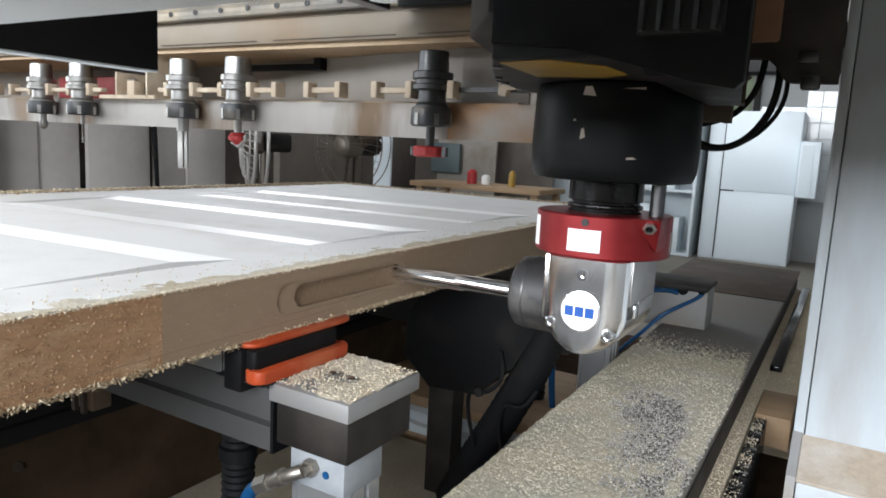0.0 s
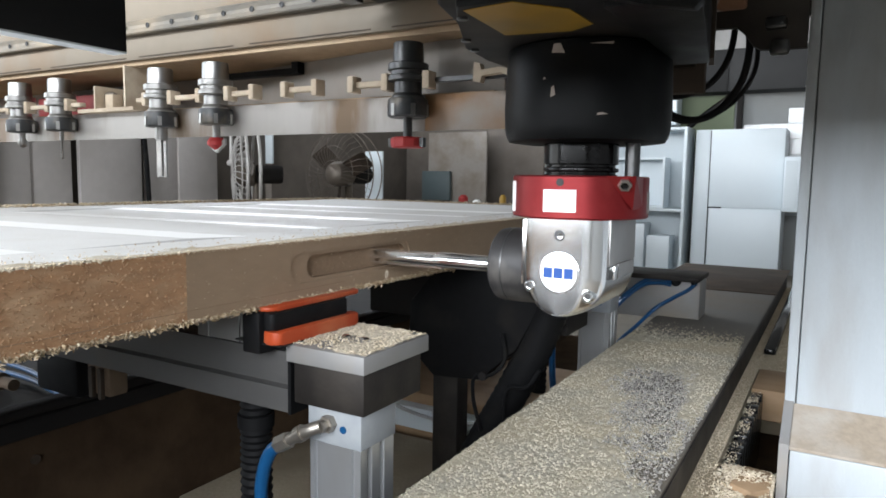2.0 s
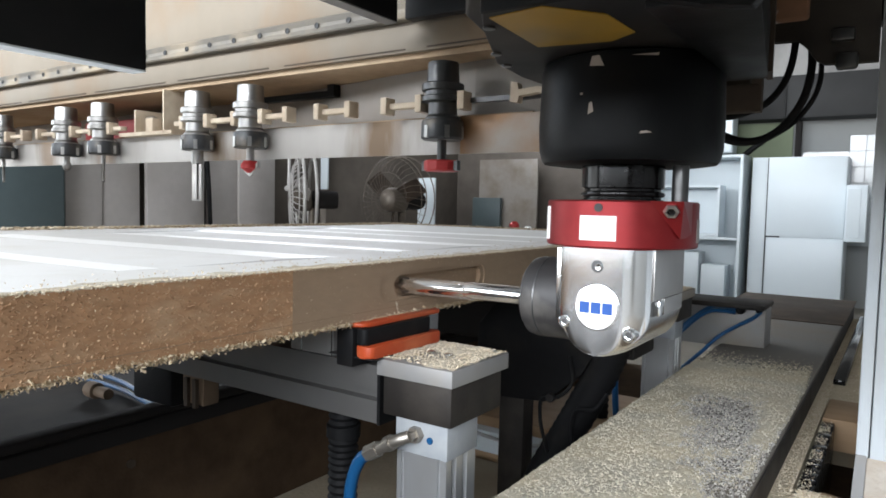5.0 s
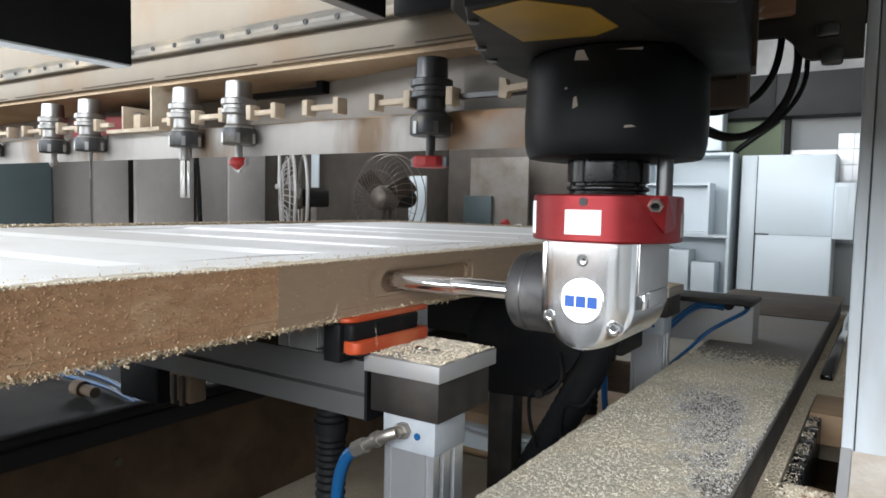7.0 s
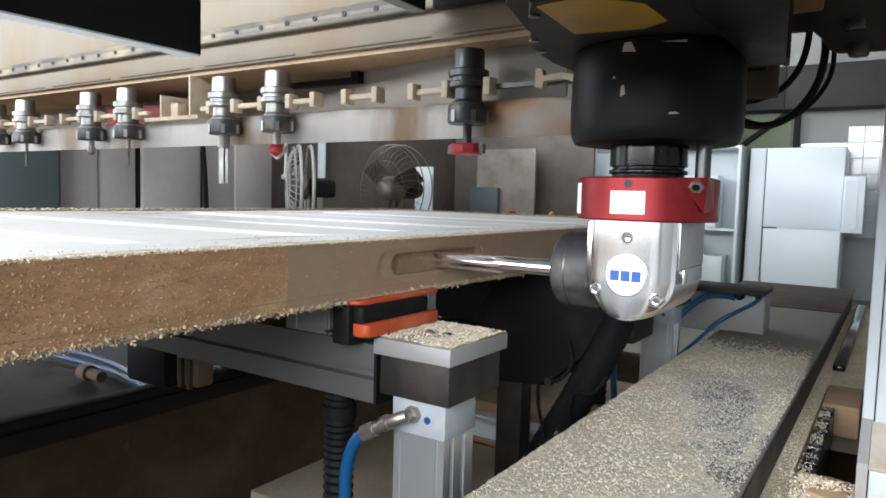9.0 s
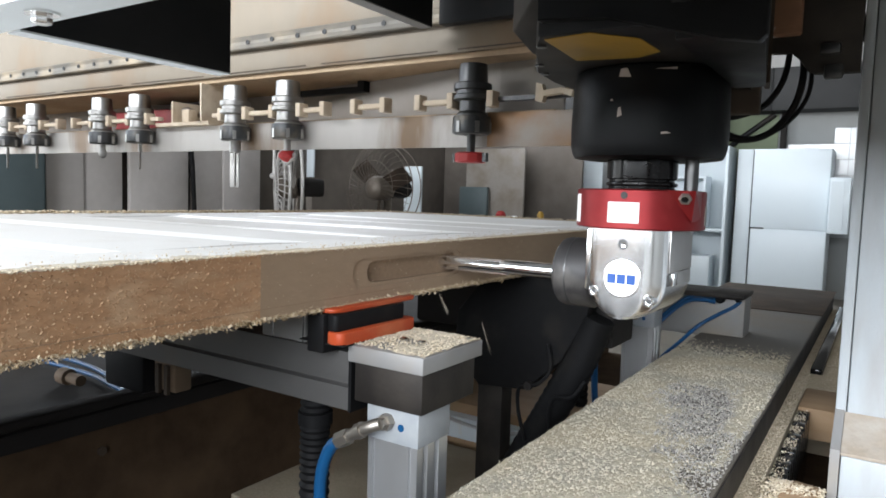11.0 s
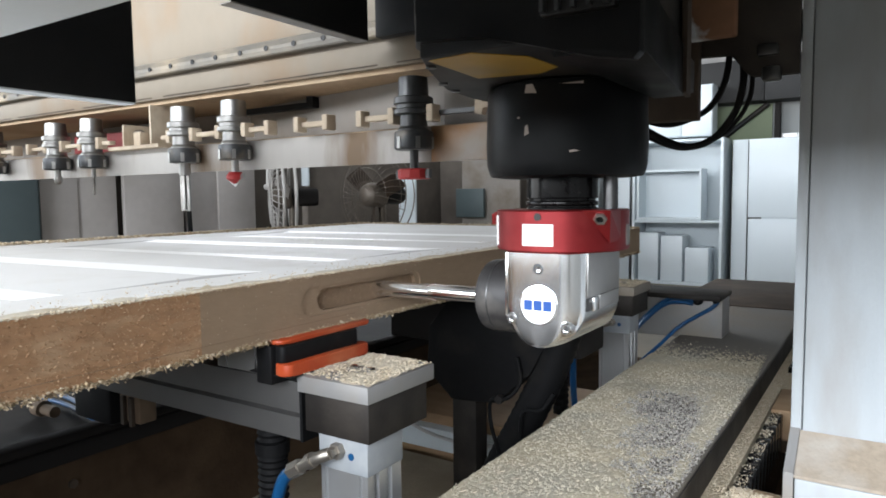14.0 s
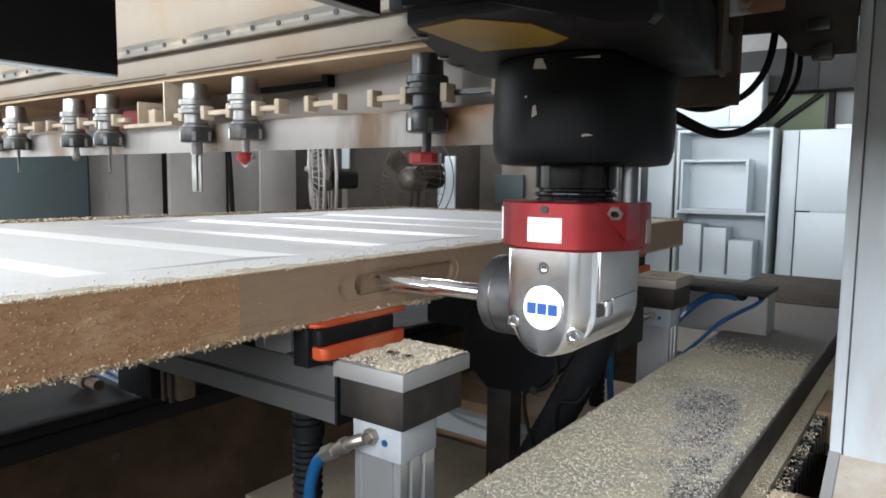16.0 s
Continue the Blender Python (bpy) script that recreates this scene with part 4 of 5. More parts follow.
def make_holder(x, bit, dark=False):
    lab = {"straight": "long straight router bit", "vee": "red pointed profile bit", "slot": "red slotting cutter", "drill": "thin twist drill", "ball": "small ball-nose bit"}[bit]
    h = carried(thing("tool_holder", f"{'darkened' if dark else 'bright'} steel tool holder with a {lab}", "tool holder", "tools in the rack"))
    y, M = 0.770, (TOOLSTEEL if not dark else CARBIDE)
    m = at(x, y, 0)
    part("taper", lathe([(0, 1.1835), (0.0143, 1.1835), (0.0189, 1.1825), (0.0197, 1.180), (0.0206, 1.1565), (0, 1.1565)], m, 28), M, h)
    part("flange", lathe([(0, 1.1564), (0.0252, 1.1564), (0.0265, 1.155), (0.0265, 1.1475), (0.0231, 1.146), (0.0231, 1.141), (0.0265, 1.1395), (0.0265, 1.134), (0.0202, 1.1325), (0, 1.1325)], m, 32), M, h)
    part("neck", lathe([(0, 1.1324), (0.0181, 1.1324), (0.0185, 1.118), (0.0218, 1.114), (0.0218, 1.1115), (0, 1.1115)], m, 28), M, h)
    nut = part("collet_nut", lathe([(0, 1.1114), (0.0252, 1.1114), (0.0265, 1.109), (0.0265, 1.0895), (0.0239, 1.087), (0.0101, 1.087), (0, 1.088)], m, 32), NUT_MAT, h)
    for k in range(6):
        a = k * math.pi / 3 + 0.3
        bm = add_box(bmesh.new(), -0.003, 0.003, -0.0012, 0.0012, 1.0885, 1.1035)
        bm.transform(at(x + 0.0262 * math.cos(a), y + 0.0262 * math.sin(a), 0, Matrix.Rotation(a + math.pi / 2, 4, "Z")))
        part("wrench_slot", bm, TOOLSTEEL, nut)
    shank = {"straight": (0.010, 1.066), "vee": (0.006, 1.068), "slot": (0.006, 1.062), "drill": (0.004, 1.070), "ball": (0.006, 1.074)}[bit]
    part("shank", lathe([(0, 1.0869), (shank[0], 1.0869), (shank[0], shank[1]), (0, shank[1])], m, 16), TOOLSTEEL if not dark else CARBIDE, h)
    if bit == "straight":
        bm = bmesh.new()
        add_box(bm, -0.0085, 0.0085, -0.003, 0.003, 1.004, 1.0655, 0.001)
        add_box(bm, -0.003, 0.003, -0.0085, 0.0085, 1.006, 1.0655, 0.001)
        bm.transform(at(x, y, 0, Matrix.Rotation(0.5, 4, "Z")))
        part("cutter", bm, TOOLSTEEL, h)
    elif bit == "vee":
        bm = bmesh.new()
        add_lathe(bm, [(0, 1.0679), (0.010, 1.0679), (0.0145, 1.062), (0.0145, 1.0565), (0.004, 1.049), (0, 1.049)], m, 20)
        part("cutter_body", bm, RED_BOX, h, "red painted cutter body")
        part("cutter_tip", prism([(x - 0.0045, 1.052), (x + 0.020, 1.066), (x + 0.020, 1.0575), (x + 0.002, 1.044), (x - 0.014, 1.052)], "y", y - 0.0025, y + 0.0025), TOOLSTEEL, h)
    elif bit == "slot":
        part("cutter_disc", lathe([(0, 1.062), (0.02, 1.062), (0.022, 1.060), (0.022, 1.050), (0.02, 1.048), (0, 1.048)], m, 10), RED_BOX, h, "red cutter disc")
        for s in (-1, 1):
            part("cutter_tip", box(x + s * 0.024 - 0.003, x + s * 0.024 + 0.003, y - 0.005, y + 0.002, 1.049, 1.061), CARBIDE, h)
    elif bit == "drill":
        part("drill", tube([(x, y, 1.0699), (x, y, 1.055), (x, y, 1.035)], 0.0026, 8, 8, 0.25), TOOLSTEEL, h)
    else:
        part("cutter", lathe([(0, 1.0739), (0.0075, 1.0739), (0.0085, 1.066), (0.006, 1.060), (0, 1.057)], m, 14), TOOLSTEEL, h)


for x, bit, dark in ((-0.470, "slot", True), (-0.829, "vee", False), (-0.960, "straight", False), (-1.245, "drill", False), (-1.378, "ball", False),
                     (-1.650, "drill", False), (-1.79, "drill", False), (-1.93, "ball", False)):
    make_holder(x, bit, dark)

box_red = carried(tagged(part("red_junction_box", box(-1.50, -1.24, 0.872, 0.94, 1.1215, 1.170, 0.004), DULL_RED, None), "red painted steel box standing in the tool rack", "box"))


# ---------------------------------------------------------------- front hood over the work area
def make_hood():
    h = carried(thing("front_hood", "light grey sheet-metal hood beam with black ribs above the work", "machine hood"))
    o = [(0.172, 1.117), (0.214, 1.117), (0.214, 1.120), (0.175, 1.120), (0.175, 1.32), (0.172, 1.32)]
    # front panel runs past its seen length to hold light back
    part("front_panel", prism(o, "x", -1.9, 1.9), HOOD, h, "light grey painted front panel with a folded lip", smooth=0)
    # unseen panel added above it to shade carriage and column
    part("shade_panel", box(-0.539, 1.9, 0.172, 0.175, 1.3205, 1.52), HOOD, h)
    rib = part("rib", box(-0.5425, -0.5395, 0.2145, 0.412, 1.117, 1.50), BLACK_PAINT, h, "black sheet-metal rib")
    part("rib_lip", box(-0.558, -0.5395, 0.2145, 0.412, 1.1155, 1.117), HOOD, rib)
    # unseen roof, added so the carriage and column top stay dark
    part("shade_roof", box(-0.539, 1.9, 0.176, 0.775, 1.34, 1.344), HOOD, h)
    rib2 = part("inner_rib", box(-0.5225, -0.5195, 0.513, 0.738, 1.232, 1.50), BLACK_PAINT, h, "black inner rib")
    part("rib_lip", box(-0.538, -0.5195, 0.513, 0.738, 1.2305, 1.232), ALU_DULL, rib2)
    part("cross_plate", box(-0.519, -0.302, 0.752, 0.7698, 1.238, 1.29, 0.002), GREY_PAINT, h, "grey rail carriage plate")
    for x in (-0.470, -0.131):
        b = part("bolt", lathe([(0, 0), (0.006, 0), (0.0065, -0.001), (0.0065, -0.005), (0.0055, -0.0065), (0, -0.0065)], at(x, 0.196, 1.1155), 6), STEEL, h, "bright hexagon bolt")
        part("washer", lathe([(0, 0.0014), (0.011, 0.0014), (0.011, 0), (0, 0)], at(x, 0.196, 1.1154), 24), STEEL, b)
    return h


make_hood()


# ---------------------------------------------------------------- spindle unit with the angle head
AX, AY = -0.178, 0.598


def make_carriage():
    c = carried(thing("spindle_carriage", "black covered spindle carriage with a worn yellow label", "spindle carriage"), True)
    # grey base plate with cut corners and a small chamfer
    o = [(-0.204, 0.4125), (-0.222, 0.448), (-0.266, 0.542), (-0.273, 0.60), (-0.273, 0.70), (-0.088, 0.70), (-0.066, 0.45), (-0.075, 0.412)]
    part("base", prism(o, "z", 1.1195, 1.150, 0.002), GREY_PAINT, c, "grey spindle base plate", smooth=20)
    o2 = [(-0.212, 0.418), (-0.275, 0.508), (-0.300, 0.60), (-0.300, 0.748), (-0.106, 0.748), (-0.082, 0.62), (-0.060, 0.43), (-0.065, 0.418)]
    part("housing", prism(o2, "z", 1.1505, 1.62, 0.002), GREY_PAINT, c, "grey housing side", smooth=20)
    part("cover", prism([(-0.200, 1.128), (-0.150, 1.126), (-0.110, 1.114), (-0.075, 1.104), (-0.052, 1.100), (-0.048, 1.104), (-0.048, 1.60), (-0.200, 1.60)], "y", 0.402, 0.4115, 0.001), BLACK, c, "matt black sheet cover")
    part("side_cover", prism([(-0.105, 0.412), (-0.050, 0.412), (-0.0795, 0.628), (-0.105, 0.628)], "z", 1.108, 1.1500, 0.001), BLACK, c)
    part("edge_plate", prism([(-0.0790, 0.615), (-0.0745, 0.615), (-0.0795, 0.65), (-0.084, 0.65)], "z", 1.1095, 1.32), DARK_BROWN, c, "thin brown dusty flank plate")
    bm = bmesh.new()
    vs = [bm.verts.new((x, y, 1.1188)) for x, y in ((-0.203, 0.422), (-0.165, 0.416), (-0.139, 0.449), (-0.138, 0.496), (-0.159, 0.511), (-0.210, 0.503))]
    up = [bm.verts.new(v.co + Vector((0, 0, 0.0006))) for v in vs]
    bm.faces.new(vs)
    bm.faces.new(up)
    for k in range(6):
        bm.faces.new((vs[k], vs[(k + 1) % 6], up[(k + 1) % 6], up[k]))
    part("label", bm, YELLOW, c, "worn yellow label", smooth=0)
    for x, y in ((-0.214, 0.441), (-0.247, 0.508), (-0.260, 0.548)):
        part("screw", lathe([(0, 0), (0.004, 0), (0.004, -0.0015), (0, -0.002)], at(x, y, 1.1194), 12), CARBIDE, c)
    fins = part("fin_block", box(-0.105, -0.060, 0.3935, 0.4018, 1.1285, 1.158, 0.001), BLACK_PAINT, c)
    for k in range(5):
        part("fin", box(-0.103 + 0.0095 * k, -0.1005 + 0.0095 * k, 0.3885, 0.3934, 1.130, 1.157), CARBIDE, fins)
    return c


make_carriage()


def make_spindle():
    s = carried(thing("spindle", "black spindle with a red and steel angle head and cutter", "spindle"), True)
    m = at(AX, AY, 0)
    NX = AX + 0.0035
    nose = part("nose", lathe([(0, 1.119), (0.066, 1.119), (0.0685, 1.1175), (0.0700, 1.112), (0.0714, 1.070), (0.0708, 1.052), (0.0690, 1.0445), (0.0670, 1.0412), (0.058, 1.0400), (0, 1.0400)], at(NX, AY, 0), 64), BLACK, s, "matt black spindle nose with scuffs")
    for ang, z, w, hh in ((-94, 1.077, 0.0035, 0.010), (-100, 1.088, 0.002, 0.002), (-63, 1.060, 0.007, 0.0022), (-90, 1.1105, 0.009, 0.008), (-60, 1.1135, 0.015, 0.0025)):
        a = radians(ang)
        bm = add_box(bmesh.new(), -w * 0.65, w * 0.55, -0.0003, 0.0003, -hh * 0.4, hh * 0.35)
        for v in bm.verts:
            v.co.x = v.co.x * (1 - 0.5 * (v.co.z > 0)) + 0.25 * w * math.sin(ang + 90 * v.co.z / hh)
            v.co.z += 0.2 * hh * math.sin(2 * ang + 300 * v.co.x)
        rr = 0.0712 if z < 1.10 else 0.0700
        bm.transform(at(NX + rr * math.cos(a), AY + rr * math.sin(a), z, Matrix.Rotation(a + math.pi / 2, 4, "Z")))
        part("torn_scrap", bm, TORN, nose, "torn scrap of pale tape", smooth=0)
    part("neck", lathe([(0, 1.0399), (0.0325, 1.0399), (0.0325, 1.0225), (0.0300, 1.0215), (0.0300, 1.0198), (0.0326, 1.0188), (0.0330, 1.0172), (0.0326, 1.0160), (0.0302, 1.0152), (0.0302, 1.0140), (0.0320, 1.0134), (0.0320, 1.0122), (0, 1.0122)], m, 48), NECK, s, "black grooved taper neck")
    # red flange: round, with a wedge-shaped screw lug
    bm = lathe([(0, 1.0121), (0.0578, 1.0121), (0.0590, 1.0109), (0.0590, 0.9777), (0.0578, 0.9765), (0, 0.9765)], m, 72)
    fl = part("flange", bm, RED, s, "round red anodised flange", smooth=30)
    A, B = Vector((AX + 0.0370, AY - 0.0465, 1.0120)), Vector((AX + 0.0600, AY - 0.0425, 1.0120))
    C, D = Vector((AX + 0.0545, AY - 0.0280, 0.9845)), Vector((AX + 0.0578, AY - 0.0085, 1.0120))
    E, F = Vector((AX + 0.0578, AY - 0.0085, 0.9860)), Vector((AX + 0.030, AY - 0.010, 1.0120))
    bm = bmesh.new()
    va, vb, vc, vd, ve, vf = [bm.verts.new(q) for q in (A, B, C, D, E, F)]
    for f in ((va, vb, vc), (vb, vd, ve, vc), (va, vf, vd, vb), (va, vc, ve, vf), (vf, ve, vd)):
        bm.faces.new(f)
    part("lug", bm, RED, fl, "flat red screw lug", smooth=0)
    nrm = (B - A).cross(C - A).normalized()
    if nrm.y > 0:
        nrm = -nrm
    turn = nrm.to_track_quat("Z", "Y").to_matrix().to_4x4()
    P = A * 0.34 + B * 0.42 + C * 0.24
    part("sticker", curved_patch(0.0594, -101, -74, 0.9822, 1.0005), STICKER, fl, "blank white sticker")
    part("side_sticker", curved_patch(0.0594, -151, -139, 0.981, 1.007), STICKER, fl, "dull grey-white sticker")
    part("corner_sticker", curved_patch(0.0594, 0, 22, 0.981, 0.999), ALU_DULL, fl, "grey worn sticker")
    part("hole", lathe([(0, 0), (0.0032, 0), (0.0032, 0.0012), (0, 0.0012)], at(AX + 0.0590 * math.cos(radians(-87)), AY + 0.0590 * math.sin(radians(-87)) - 0.0006, 1.0065, Matrix.Rotation(radians(-90), 4, "X")), 16), DARK_HOLE, fl)
    scr = part("lug_screw", lathe([(0, -0.002), (0.0056, -0.002), (0.0058, 0.002), (0.0048, 0.0032), (0.0034, 0.0032), (0.0034, 0.001), (0, 0.001)], Matrix.Translation(P) @ turn, 6), TOOLSTEEL, fl, "bright hexagon screw")
    part("socket", lathe([(0, 0.0011), (0.0033, 0.0011), (0.0033, 0.0016), (0, 0.0016)], Matrix.Translation(P) @ turn, 12), NECK, scr)
    part("stop_pin", lathe([(0, 1.0122), (0.0062, 1.0122), (0.0062, 1.05), (0, 1.05)], at(AX + 0.0465, AY - 0.004, 0), 16), CARBIDE, s, "dark steel stop pin")
    # steel body: flat front with a rounded corner, half round below, running straight back
    R, zc, BX = 0.0340, 0.9310, AX + 0.0065
    front = [(-0.0340, 0.036), (-0.0340, -0.052), (-0.0325, -0.0570), (-0.0295, -0.0605), (-0.0260, -0.0622), (-0.0220, -0.0627), (-0.005, -0.0627), (0.0170, -0.0627)]
    front += [(0.0170 + 0.0170 * math.sin(radians(q)), -0.0450 - 0.0177 * math.cos(radians(q))) for q in range(10, 91, 8)] + [(0.0340, 0.036)]
    bm = bmesh.new()
    rows = []
    for q in range(27):
        z = 0.9764 if q == 26 else zc - R * math.cos(math.pi / 2 * q / 25)
        w = 1.0 if q >= 25 else max(math.sin(math.pi / 2 * q / 25) ** 0.8, 0.06)
        rows.append([bm.verts.new((BX + x * w, AY + y, z)) for x, y in front])
    for p, q in zip(rows, rows[1:]):
        for k in range(len(p)):
            k2 = (k + 1) % len(p)
            bm.faces.new((p[k], p[k2], q[k2], q[k]))
    bm.faces.new(rows[0])
    bm.faces.new(rows[-1])
    body = part("body", bm, STEEL, s, "polished steel angle head body", smooth=40)
    SX = AX + 0.0405
    part("side_plate", box(SX + 0.0001, SX + 0.0016, AY - 0.0440, AY + 0.034, 0.9390, 0.9763, 0.0005), SIDE_STEEL, body, "plain steel side plate")
    part("lower_side_plate", box(SX + 0.0001, SX + 0.0012, AY - 0.0150, AY + 0.034, 0.9260, 0.9384, 0.0004), SIDE_STEEL, body)
    part("bearing_plate", box(AX - 0.0345, AX - 0.0274, AY - 0.046, AY + 0.034, 0.9180, 0.9755, 0.0012), STEEL, body, "bright bearing plate")
    fy = AY - 0.0628
    part("badge_rim", lathe([(0, 0), (0.0168, 0), (0.0168, 0.0012), (0.0158, 0.0014), (0, 0.0014)], at(AX + 0.0060, fy + 0.0001, 0.9330, Matrix.Rotation(radians(90), 4, "X")), 40), STEEL, body)
    badge = part("badge", lathe([(0, 0), (0.0156, 0), (0.0156, 0.0006), (0, 0.0006)], at(AX + 0.0060, fy - 0.0012, 0.9330, Matrix.Rotation(radians(90), 4, "X")), 40), STICKER, body, "round white badge with a blue mark")
    for x0, x1 in ((-0.0125, -0.0050), (-0.0038, 0.0037), (0.0050, 0.0125)):
        part("bar", box(AX + 0.0060 + x0, AX + 0.0060 + x1, fy - 0.0022, fy - 0.0018, 0.9330 - 0.0042, 0.9330 + 0.0042), LOGO_BLUE, badge, "blue bar", smooth=0)
    for dx, z, r in ((-0.0195, 0.9200, 0.0046), (0.0305, 0.9155, 0.0052)):
        q = part("cap_screw", lathe([(0, -0.006), (r, -0.006), (r, 0.0022), (r * 0.8, 0.003), (r * 0.55, 0.003), (r * 0.55, 0.001), (0, 0.001)], at(AX + dx, fy + 0.0020, z, Matrix.Rotation(radians(90), 4, "X")), 20), STEEL, body, "bright socket cap screw")
        part("socket", lathe([(0, 0), (r * 0.5, 0), (r * 0.5, 0.0005), (0, 0.0005)], at(AX + dx, fy + 0.0008, z, Matrix.Rotation(radians(90), 4, "X")), 6), CARBIDE, q)
    hole = part("dowel_hole", lathe([(0, 0), (0.0046, 0), (0.0046, 0.0006), (0, 0.0006)], at(AX + 0.0055, fy + 0.0003, 0.9635, Matrix.Rotation(radians(90), 4, "X")), 18), CARBIDE, body, "dark dowel hole")
    part("dowel", lathe([(0, 0), (0.0030, 0), (0.0026, 0.0014), (0.0012, 0.0014), (0, 0.0008)], at(AX + 0.0066, fy - 0.0002, 0.9632, Matrix.Rotation(radians(90), 4, "X")), 16), STEEL, hole)
    part("side_catch", box(SX + 0.0002, SX + 0.0028, AY - 0.0330, AY - 0.0205, 0.9265, 0.9383, 0.001), STEEL, body, "bright steel catch")
    part("catch_slot", box(SX + 0.0001, SX + 0.0009, AY - 0.0440, AY - 0.0332, 0.9275, 0.9380), CARBIDE, body)
    # output: dark collet nut and cutter along -x
    nut = part("output_nut", lathe([(0, 0.002), (0.029, 0.002), (0.0325, 0), (0.0345, -0.003), (0.0345, -0.030), (0.0332, -0.0355), (0.0290, -0.0390), (0.014, -0.0405), (0, -0.0405)], at(AX - 0.0368, AY, 0.929, ALONG_X), 48), COLLET, s, "dark dusty collet nut")
    part("nut_groove", lathe([(0, 0), (0.0348, 0), (0.0348, -0.0012), (0, -0.0012)], at(AX - 0.060, AY, 0.929, ALONG_X), 48), CARBIDE, nut)
    part("collet_cone", lathe([(0, 0.001), (0.0115, 0.001), (0.0100, -0.005), (0, -0.005)], at(AX - 0.0775, AY, 0.928, ALONG_X), 24), STEEL, nut, "bright collet cone")
    part("shank", lathe([(0, 0), (0.0078, 0), (0.0078, -0.058), (0.0068, -0.064), (0, -0.064)], at(AX - 0.0825, AY, 0.927, ALONG_X), 24), STEEL, s, "bright cutter shank")
    bm = bmesh.new()
    x1 = AX - 0.135
    add_lathe(bm, [(0, 0), (0.0060, 0), (0.0060, -0.118), (0, -0.118)], at(x1, AY, 0.926, ALONG_X), 16)
    add_box(bm, x1 - 0.118, x1 - 0.004, AY - 0.0012, AY + 0.0012, 0.926 - 0.0078, 0.926 + 0.0078)
    add_box(bm, x1 - 0.118, x1 - 0.004, AY - 0.0078, AY + 0.0078, 0.926 - 0.0012, 0.926 + 0.0012)
    part("cutter", bm, STEEL, s, "fluted steel router cutter")
    return s


def curved_patch(r, a0, a1, z0, z1, n=8):
    """A thin label bent round the flange."""
    bm = bmesh.new()
    cols = []
    for k in range(n + 1):
        a = radians(a0 + (a1 - a0) * k / n)
        cols.append([bm.verts.new((AX + q * math.cos(a), AY + q * math.sin(a), z)) for q, z in ((r, z0), (r, z1), (r - 0.0006, z1), (r - 0.0006, z0))])
    for a, b in zip(cols, cols[1:]):
        for k in range(4):
            bm.faces.new((a[k], b[k], b[(k + 1) % 4], a[(k + 1) % 4]))
    bm.faces.new(cols[0])
    bm.faces.new(cols[-1])
    return bm


make_spindle()


def make_cables():
    k_ = carried(thing("cable_loom", "black ribbed cable conduits hanging from a rusty bracket", "cables"))
    part("bracket", box(-0.122, -0.066, 0.748, 0.765, 1.180, 1.40, 0.003), RUST, k_, "rust-stained bracket plate")
    part("bracket_leg", box(-0.1125, -0.1035, 0.7655, 0.778, 1.101, 1.30, 0.001), DARK_BROWN, k_)
    part("bracket_box", box(-0.168, -0.105, 0.765, 0.785, 1.102, 1.128, 0.002), DARK_BROWN, k_, "brown dusty bracket box")
    part("clip_block", box(-0.0440, -0.0265, 0.764, 0.7755, 1.1345, 1.1490, 0.003), CARBIDE, k_)
    part("clip_arm", box(-0.0490, -0.0300, 0.766, 0.7755, 1.1600, 1.1710, 0.002), CARBIDE, k_)
    for pts, r in ((((-0.076, 0.80, 1.22), (-0.069, 0.80, 1.180), (-0.066, 0.80, 1.145), (-0.074, 0.80, 1.110), (-0.098, 0.80, 1.082), (-0.128, 0.79, 1.077), (-0.168, 0.77, 1.10), (-0.19, 0.75, 1.12)), 0.0038),
                   (((-0.068, 0.805, 1.22), (-0.059, 0.805, 1.16), (-0.062, 0.805, 1.12), (-0.087, 0.805, 1.088), (-0.126, 0.795, 1.074), (-0.17, 0.775, 1.092)), 0.0024),
                   (((-0.080, 0.81, 1.21), (-0.085, 0.81, 1.15), (-0.100, 0.81, 1.120), (-0.120, 0.80, 1.106), (-0.145, 0.79, 1.101), (-0.175, 0.78, 1.112), (-0.20, 0.77, 1.13)), 0.0034)):
        part("conduit", tube(pts, r, 10, 8), RUBBER, k_, "black cable conduit")
    return k_


make_cables()

# ---------------------------------------------------------------- things behind the machine
def make_wardrobe():
    w = thing("wardrobe", "tall white lacquered cabinet with dark joints standing by the far wall", "cabinet")
    part("body", box(-1.36, -0.47, 8.03, 8.55, 0, 1.60, 0.003), WHITE, w)
    part("side_panel", box(-1.355, -1.205, 8.012, 8.029, 0.02, 1.598, 0.002), WHITE, w)
    part("upper_door", box(-1.195, -0.475, 8.012, 8.029, 0.76, 1.598, 0.002), WHITE, w)
    part("lower_door", box(-1.185, -0.475, 8.012, 8.029, 0.02, 0.752, 0.002), WHITE, w)
    part("joint", box(-1.204, -1.196, 8.0135, 8.0285, 0.02, 1.59), GAP, w)
    part("handle_gap", box(-1.20, -1.06, 8.008, 8.0118, 0.750, 0.765), GAP, w, "dark handle slot")


